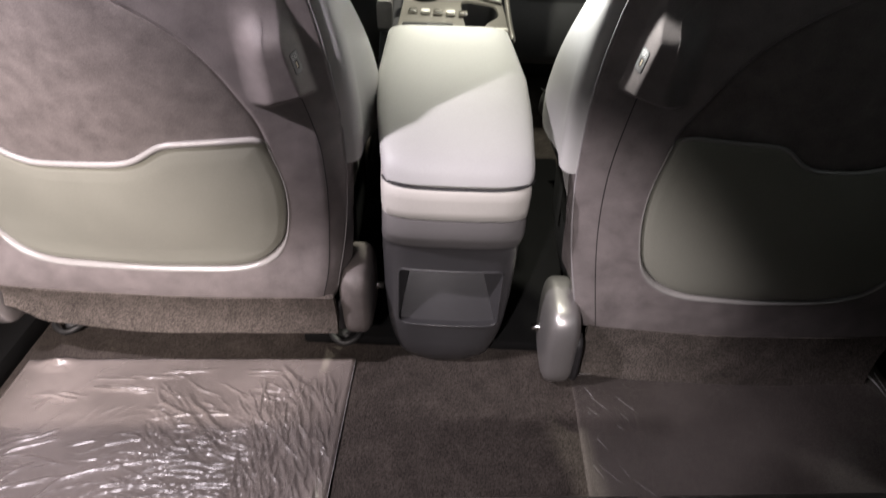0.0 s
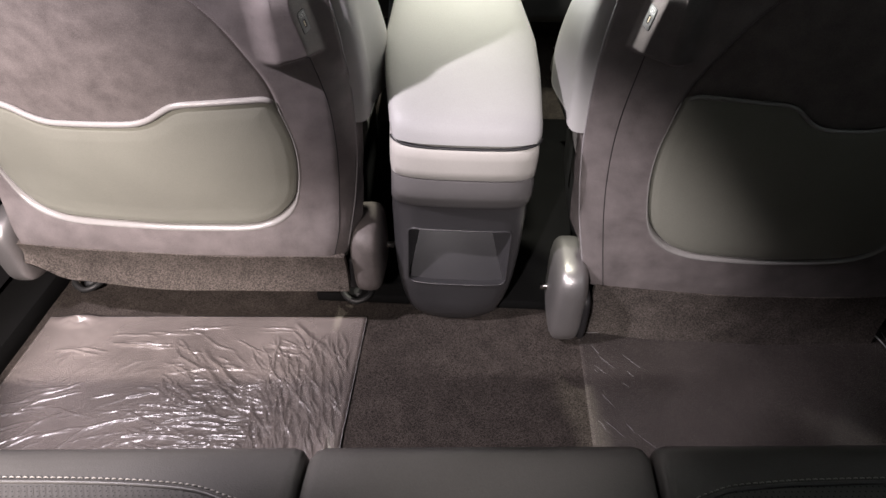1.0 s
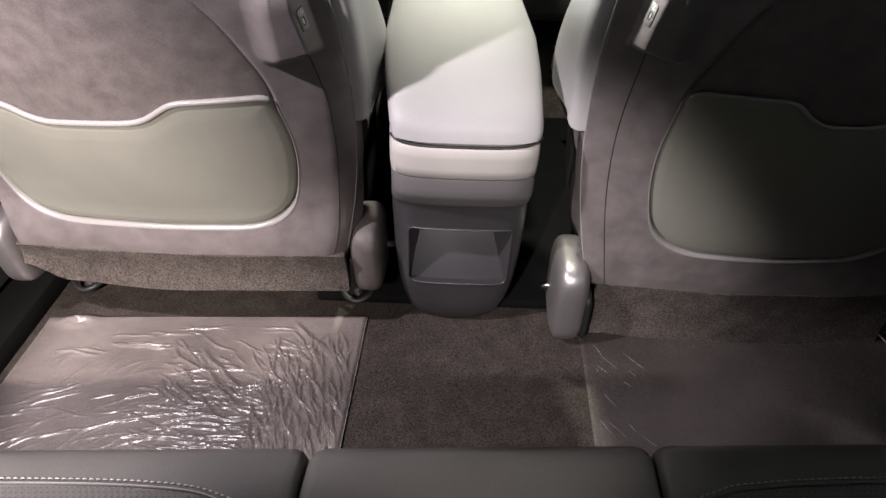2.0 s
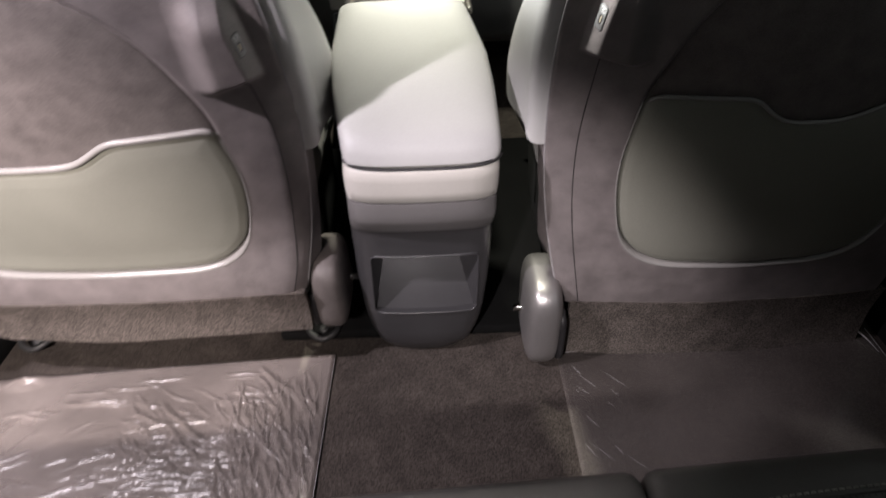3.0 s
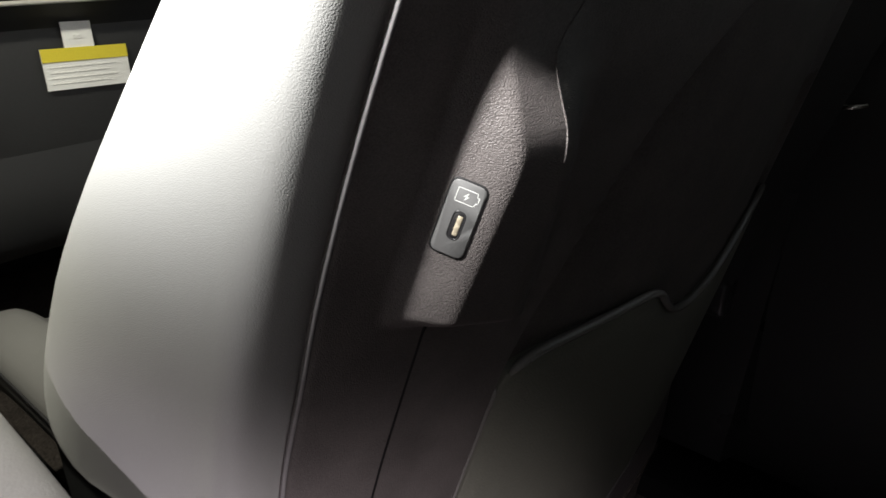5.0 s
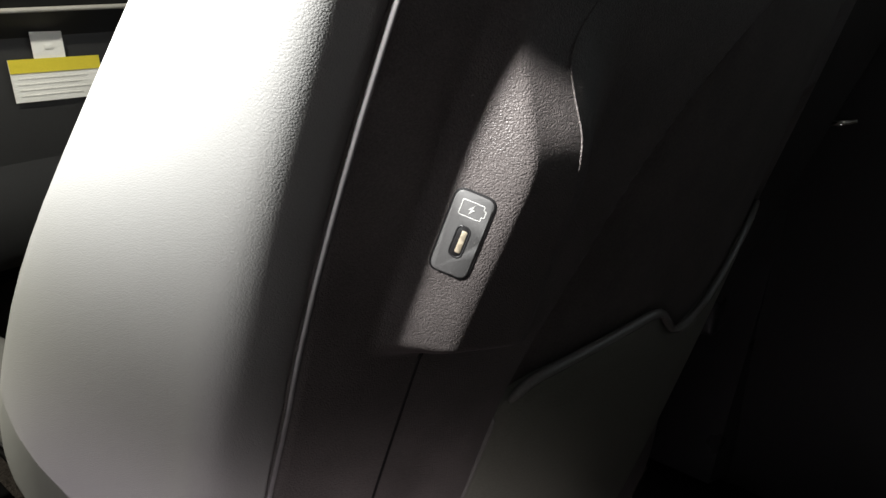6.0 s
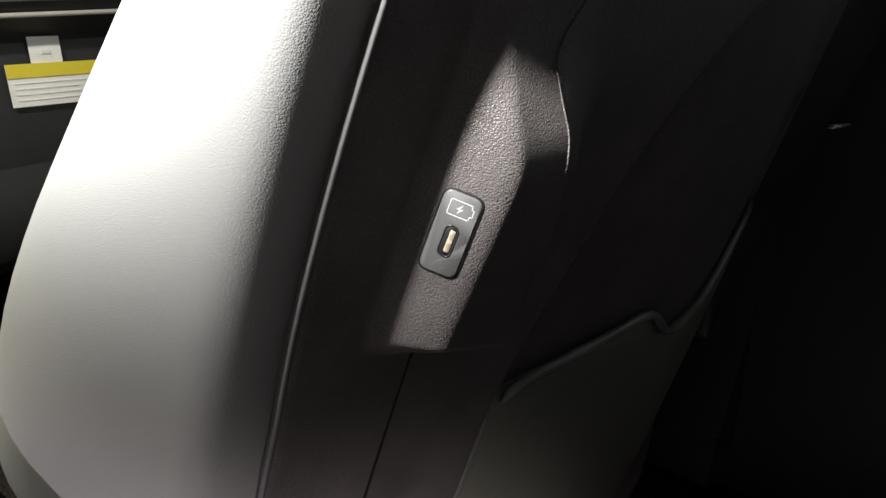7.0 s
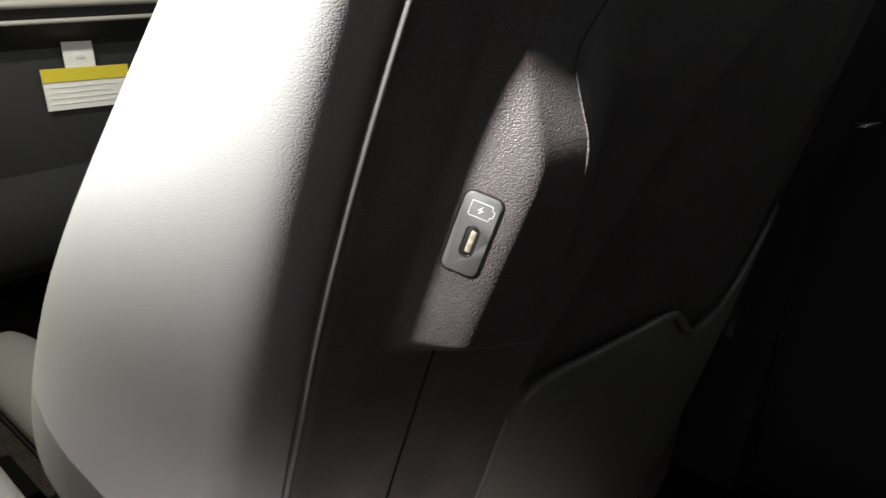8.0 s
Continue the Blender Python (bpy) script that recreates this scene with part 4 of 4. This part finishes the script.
film(-0.775, -0.181, -0.44, 0.110, 1.0, 3.0, "heavily creased clear polythene film on the footwell mat", FILM)
clear = film(0.2115, 0.775, -0.44, 0.089, 0.25, 7.0, "smooth clear polythene film on the footwell mat", SMOOTH_FILM)
# turned-up corner of the smooth film
part("film_curl", tube("film_curl", spline([(0.700, 0.118, 0.005), (0.728, 0.116, 0.010), (0.745, 0.108, 0.014), (0.756, 0.090, 0.011), (0.764, 0.060, 0.006)], 28), 0.0015, SCRATCH, 6, taper=[0.2 + 0.8 * math.sin(math.pi * k / 27) for k in range(28)]), clear, "pale turned-up corner")
# scratches near the film's inner edge
rng = random.Random(4)
for k in range(34):
    x, y, turn, long = 0.225 + 0.07 * rng.random() ** 1.6, -0.40 + 0.46 * rng.random(), rng.uniform(-1.15, -0.75), rng.uniform(0.006, 0.05)
    line = [(x + s * long * math.cos(turn) + 0.0005 * math.sin(s * 7 + k), y + s * long * math.sin(turn), 0.0046) for s in np.linspace(0, 1, 8)]
    part("scratch", tube("scratch", line, 0.00025, SCRATCH, 5, taper=[0.3, 0.8, 1, 1, 1, 0.9, 0.6, 0.2]), clear)


# ---- rear bench ----
SKEW = 0.068


def bench_cushion(x0, x1, label, sew):
    seat = thing("rear_seat_cushion", label, "car seat", "rear bench")
    rings = []
    for x, f in ((x0, 0.0), (x0 + 0.002, 0.55), (x0 + 0.006, 0.85), (x0 + 0.014, 1.0), *[(x0 + (x1 - x0) * t, 1.0) for t in (0.15, 0.3, 0.5, 0.7, 0.85)], (x1 - 0.014, 1.0), (x1 - 0.006, 0.85), (x1 - 0.002, 0.55), (x1, 0.0)):
        d = 0.012 * (1 - f)
        prof = spline([(-0.45, 0.06), (-0.435, 0.18), (-0.420, 0.27), (-0.416 - d, 0.312 - d), (-0.427 - d, 0.335 - d), (-0.460, 0.345 - d), (-0.56, 0.340 - d), (-0.80, 0.315 - d), (-1.0, 0.30 - d)], 40)
        rings.append([(x, y + SKEW * x, z) for y, z in prof] + [(x, -1.0, 0.05)])
    part("cushion", loft("cushion", rings, BENCH, sharp=60), seat, "dark grey leather cushion")
    if sew:
        line = spline(sew, 160)
        top = lambda y: float(np.interp(y, (-1.0, -0.80, -0.56, -0.475, -0.447), (0.30, 0.315, 0.340, 0.3455, 0.345)))
        part("piping", tube("piping", [(x, y - 0.0045 + SKEW * x, top(y) + 0.0002) for x, y in line], 0.0022, BENCH, 8), seat, "leather piping along the seam")
        d = np.r_[0, np.cumsum(np.linalg.norm(np.diff(line, axis=0), axis=1))]
        s = 0.0
        while s < d[-1] - 0.005:
            a, b = (np.array([np.interp(q, d, line[:, 0]), np.interp(q, d, line[:, 1])]) for q in (s, s + 0.0042))
            st = tube("stitch", [(a[0], a[1] + SKEW * a[0], top(a[1]) + 0.0006), ((a[0] + b[0]) / 2, (a[1] + b[1]) / 2 + SKEW * a[0], top(a[1]) + 0.0016), (b[0], b[1] + SKEW * b[0], top(b[1]) + 0.0006)], 0.0006, THREAD, 5)
            part("stitch", st, seat)
            s += 0.0063
        # perforated middle
        verts, faces = [], []
        lo, hi = (x0 + 0.02, max(p[0] for p in sew) - 0.012) if x0 < 0 else (min(p[0] for p in sew) + 0.012, x1 - 0.02)
        for i, y in enumerate(np.arange(-0.60, -0.470, 0.0048)):
            for x in np.arange(lo, hi, 0.0056):
                xx = x + (0.0028 if i % 2 else 0)
                edge_y = np.interp(xx, *(zip(*sorted(map(tuple, line)))))
                if y > edge_y - 0.0075:
                    continue
                k = len(verts)
                z = top(y) + 0.0022
                verts += [(xx + 0.0009 * math.cos(h), y + SKEW * xx + 0.0009 * math.sin(h), z) for h in np.linspace(0, 2 * math.pi, 6, endpoint=False)]
                faces.append(tuple(range(k, k + 6)))
        if faces:
            tagged(part("perforation", mesh_of("perforation", verts, faces, SEAM, False), seat), kind="stuff")
    return seat


bench_cushion(-0.84, -0.1395, "dark grey leather rear seat cushion with pale stitching", [(-0.80, -0.464), (-0.41, -0.464), (-0.26, -0.470), (-0.20, -0.484), (-0.165, -0.505), (-0.150, -0.56)])
bench_cushion(-0.1365, 0.1925, "plain dark grey leather middle rear seat cushion", None)
bench_cushion(0.1955, 0.84, "dark grey leather rear seat cushion with pale stitching and perforations", [(0.203, -0.56), (0.214, -0.50), (0.240, -0.483), (0.28, -0.475), (0.40, -0.470), (0.80, -0.468)])
back = thing("rear_bench", "dark grey leather rear seat backrest", "car seat")
rings = []
for x in np.linspace(-0.84, 0.84, 22):
    groove = 0.012 * (math.exp(-((abs(x) - 0.17) / 0.012) ** 2))
    rings.append([(x, y, z) for y, z in spline([(-1.02, 0.28), (-1.03 - groove, 0.45), (-1.13 - groove, 0.75), (-1.17, 0.80), (-1.22, 0.80), (-1.25, 0.7), (-1.2, 0.28)], 26)])
part("back_cushion", loft("back_cushion", rings, BENCH, sharp=60), back)


# ---- cabin sides ----
def side_wall(sx, label):
    """Inner door skins and the pillar between them, with dark windows above."""
    w = tagged(part("wall_left" if sx < 0 else "wall_right", loft("door_wall", [[(sx * x, y, z) for x, z in ((0.91, -0.05), (0.90, 0.10), (0.875, 0.30), (0.87, 0.55), (0.88, 0.72), (0.93, 0.72), (0.95, -0.05))] for y in (-2.0, 1.42)], BLACK, sharp=30)), label, "door", kind="structure")
    part("armrest", box("armrest", tuple(sorted((sx * 0.83, sx * 0.89)))[:1] + (-0.62, 0.40), (max(sx * 0.83, sx * 0.89), -0.15, 0.47), BLACK, 0.02, 4), w)
    pil = [[(sx * (0.865 + 0.02 * f), 0.10 - 0.08 * f + dy, 0.05 + 1.15 * f) for dy in (-0.07, 0.07)] + [(sx * (0.92 + 0.02 * f), 0.10 - 0.08 * f + dy, 0.05 + 1.15 * f) for dy in (0.09, -0.09)] for f in np.linspace(0, 1, 8)]
    part("door_pillar", loft("door_pillar", pil, DARK, sharp=40), w, "dark trim of the pillar between the doors")
    part("door_pull", tube("door_pull", spline([(sx * 0.874, -0.046, 0.560), (sx * 0.866, -0.036, 0.558), (sx * 0.866, -0.024, 0.556), (sx * 0.874, -0.014, 0.555)], 16), 0.0035, CHROME, 8), w, "bright metal door pull")
    win = tagged(part("window_1" if sx < 0 else "window_2", box("side_glass", (min(sx * 0.885, sx * 0.89), -1.4, 0.72), (max(sx * 0.885, sx * 0.89), 1.1, 1.2), GLASS, 0)), "dark side window at night", "window", kind="structure")


side_wall(-1, "black inner door trim")
side_wall(1, "black inner door trim")
shield = tagged(part("window_3", loft("windscreen", [[(-0.9, 0.72, 1.215), (0.9, 0.72, 1.215), (0.9, 0.725, 1.205), (-0.9, 0.725, 1.205)], [(-0.9, 1.40, 0.80), (0.9, 1.40, 0.80), (0.9, 1.40, 0.79), (-0.9, 1.40, 0.79)]], GLASS)), "dark windscreen at night", "window", kind="structure")


# ---- dashboard ----
def dashboard():
    d = thing("dashboard", "black soft plastic dashboard with grey trim strips", "dashboard")
    prof = [(1.38, 0.22), (1.00, 0.26), (0.93, 0.34), (0.955, 0.48), (0.965, 0.56), (0.94, 0.615), (0.90, 0.66), (0.90, 0.72), (0.97, 0.77), (1.38, 0.80)]
    part("dash_body", loft("dash_body", [[(x, y, z) for y, z in spline(prof, 40)] for x in np.linspace(-0.84, 0.84, 12)], BLACK, sharp=50), d, "black grained dashboard body")
    for z, y, r in ((0.672, 0.893, 0.006), (0.648, 0.902, 0.0035)):
        part("trim_strip", tube("trim_strip", [(x, y, z) for x in np.linspace(0.16, 0.80, 12)], r, FASCIA, 8), d, "grey metallic trim strip")
    part("glove_box_lid", box("glove_box_lid", (0.14, 0.944, 0.33), (0.82, 0.962, 0.632), BLACK, 0.012, 3), d, "black glove box lid")
    return d


dashboard()


def climate_panel():
    p = thing("control_screen", "glossy black control strip with small lit marks", "screen")
    part("panel", box("panel", (-0.24, 0.745, 0.628), (0.122, 0.90, 0.74), GLOSS, 0.012, 3), p)
    x = -0.055
    for k in range(9):
        w = 0.006 + 0.004 * ((k * 7) % 3)
        part("mark", box("mark", (x, 0.7435, 0.661), (x + w, 0.7455, 0.6632), GLOW, 0), p, "pale lit mark")
        x += w + 0.0035
    for x, m in ((0.096, GLOW_BLUE), (0.104, GLOW_RED), (-0.088, GLOW_RED)):
        part("lamp_mark", tube("lamp_mark", [(x, 0.7458, 0.667), (x, 0.7435, 0.667)], 0.005, m, 14), p, "small coloured lit mark")
    return p


def glow(name, colour, power):
    m = bpy.data.materials.new(name)
    m.use_nodes = True
    b = m.node_tree.nodes["Principled BSDF"]
    b.inputs["Base Color"].default_value = (*colour, 1)
    b.inputs["Emission Color"].default_value = (*colour, 1)
    b.inputs["Emission Strength"].default_value = power
    return m


GLOW, GLOW_BLUE, GLOW_RED = glow("lit_marks", (0.8, 0.85, 0.9), 0.10), glow("lit_blue", (0.1, 0.12, 0.9), 0.3), glow("lit_red", (0.9, 0.15, 0.15), 0.25)
climate_panel()


def warning_tag():
    t = thing("warning_tag", "white hanging card tag with a yellow band on the glove box", "tag")
    # leans a little, as hung
    def card(name, x0, x1, z0, z1, mat, y=0.936, tilt=0.03):
        rings = []
        for yy in (y, y + 0.0012):
            rings.append([(x, yy, z - tilt * (x - 0.43)) for x, z in ((x0, z0), (x1, z0), (x1, z1), (x0, z1))])
        return part(name, loft(name, rings, mat, sharp=30), t)
    card("card", 0.432, 0.560, 0.521, 0.581, PAPER)
    card("yellow_band", 0.432, 0.560, 0.562, 0.5812, YELLOW, y=0.9345)
    card("tab", 0.468, 0.512, 0.5812, 0.618, PAPER)
    card("tab_print", 0.484, 0.496, 0.594, 0.599, PRINT, y=0.9345)
    for k in range(4):
        card("print_bar", 0.440, 0.540 - 0.012 * (k % 2), 0.5535 - 0.008 * k, 0.5546 - 0.008 * k, PRINT, y=0.9350)
    return t


warning_tag()


# ---- belts ----
def seat_belt(sx):
    belt = thing("seat_belt", "dark grey webbing seat belt hanging on the door pillar", "seat belt", "seat belts")
    rings = []
    for f in np.linspace(0, 1, 12):
        y, z = 0.075 - 0.19 * f, 0.32 + 0.58 * f
        x = 0.848 + 0.006 * math.sin(f * 3)
        rings.append([(sx * (x + a), y + b, z) for a, b in ((0, -0.023), (0, 0.023), (0.0016, 0.023), (0.0016, -0.023))])
    part("webbing", loft("webbing", rings, WEBBING, sharp=30), belt)
    part("anchor", box("anchor", (min(sx * 0.84, sx * 0.875), -0.15, 0.89), (max(sx * 0.84, sx * 0.875), -0.08, 0.95), DARK, 0.008, 3), belt, "dark plastic belt guide")
    part("lower_anchor", box("lower_anchor", (min(sx * 0.84, sx * 0.89), 0.05, 0.28), (max(sx * 0.84, sx * 0.89), 0.11, 0.33), DARK, 0.008, 3), belt, "dark plastic lower anchor")


seat_belt(1)
seat_belt(-1)


# ---- lamps and buckle ----
def roof_lamp(x, y, label):
    lamp = thing("reading_lamp", label, "lamp", "reading lamps")
    rings = [[(x + r * math.cos(a), y + r * math.sin(a), z) for a in np.linspace(0, 2 * math.pi, 28, endpoint=False)] for r, z in ((0.045, 1.201), (0.044, 1.192), (0.036, 1.190), (0.034, 1.196), (0.001, 1.197))]
    part("bezel", loft("bezel", rings, FASCIA, sharp=40), lamp)
    part("lens", tube("lens", [(x, y, 1.1945), (x, y, 1.1925)], 0.032, WHITE, 24), lamp, "white lamp lens")
    return lamp


roof_lamp(-0.28, -1.42, "round white map lamp over the luggage space")
roof_lamp(-0.78, -0.475, "round white reading lamp over the rear door")
roof_lamp(-0.45, -1.42, "round white lamp over the luggage space")
roof_lamp(-0.24, 0.066, "round white dome lamp in the roof lining")
roof_lamp(-0.03, 0.45, "round white map lamp in the roof lining")


def buckle():
    b = thing("belt_buckle", "grey seat belt buckle on a short stalk", "buckle")
    rings = [[(-0.137 + w * cx, 0.36 + 0.012 * cy, z) for cx, cy in ((-1, -1), (1, -1), (1, 1), (-1, 1))] for z, w in ((0.540, 0.010), (0.544, 0.012), (0.580, 0.013), (0.585, 0.011))]
    part("housing", loft("housing", rings, BAND, sharp=40), b)
    part("stalk", tube("stalk", [(-0.137, 0.36, 0.53), (-0.145, 0.35, 0.42), (-0.165, 0.33, 0.30)], 0.010, BLACK, 8), b)
    return b


buckle()
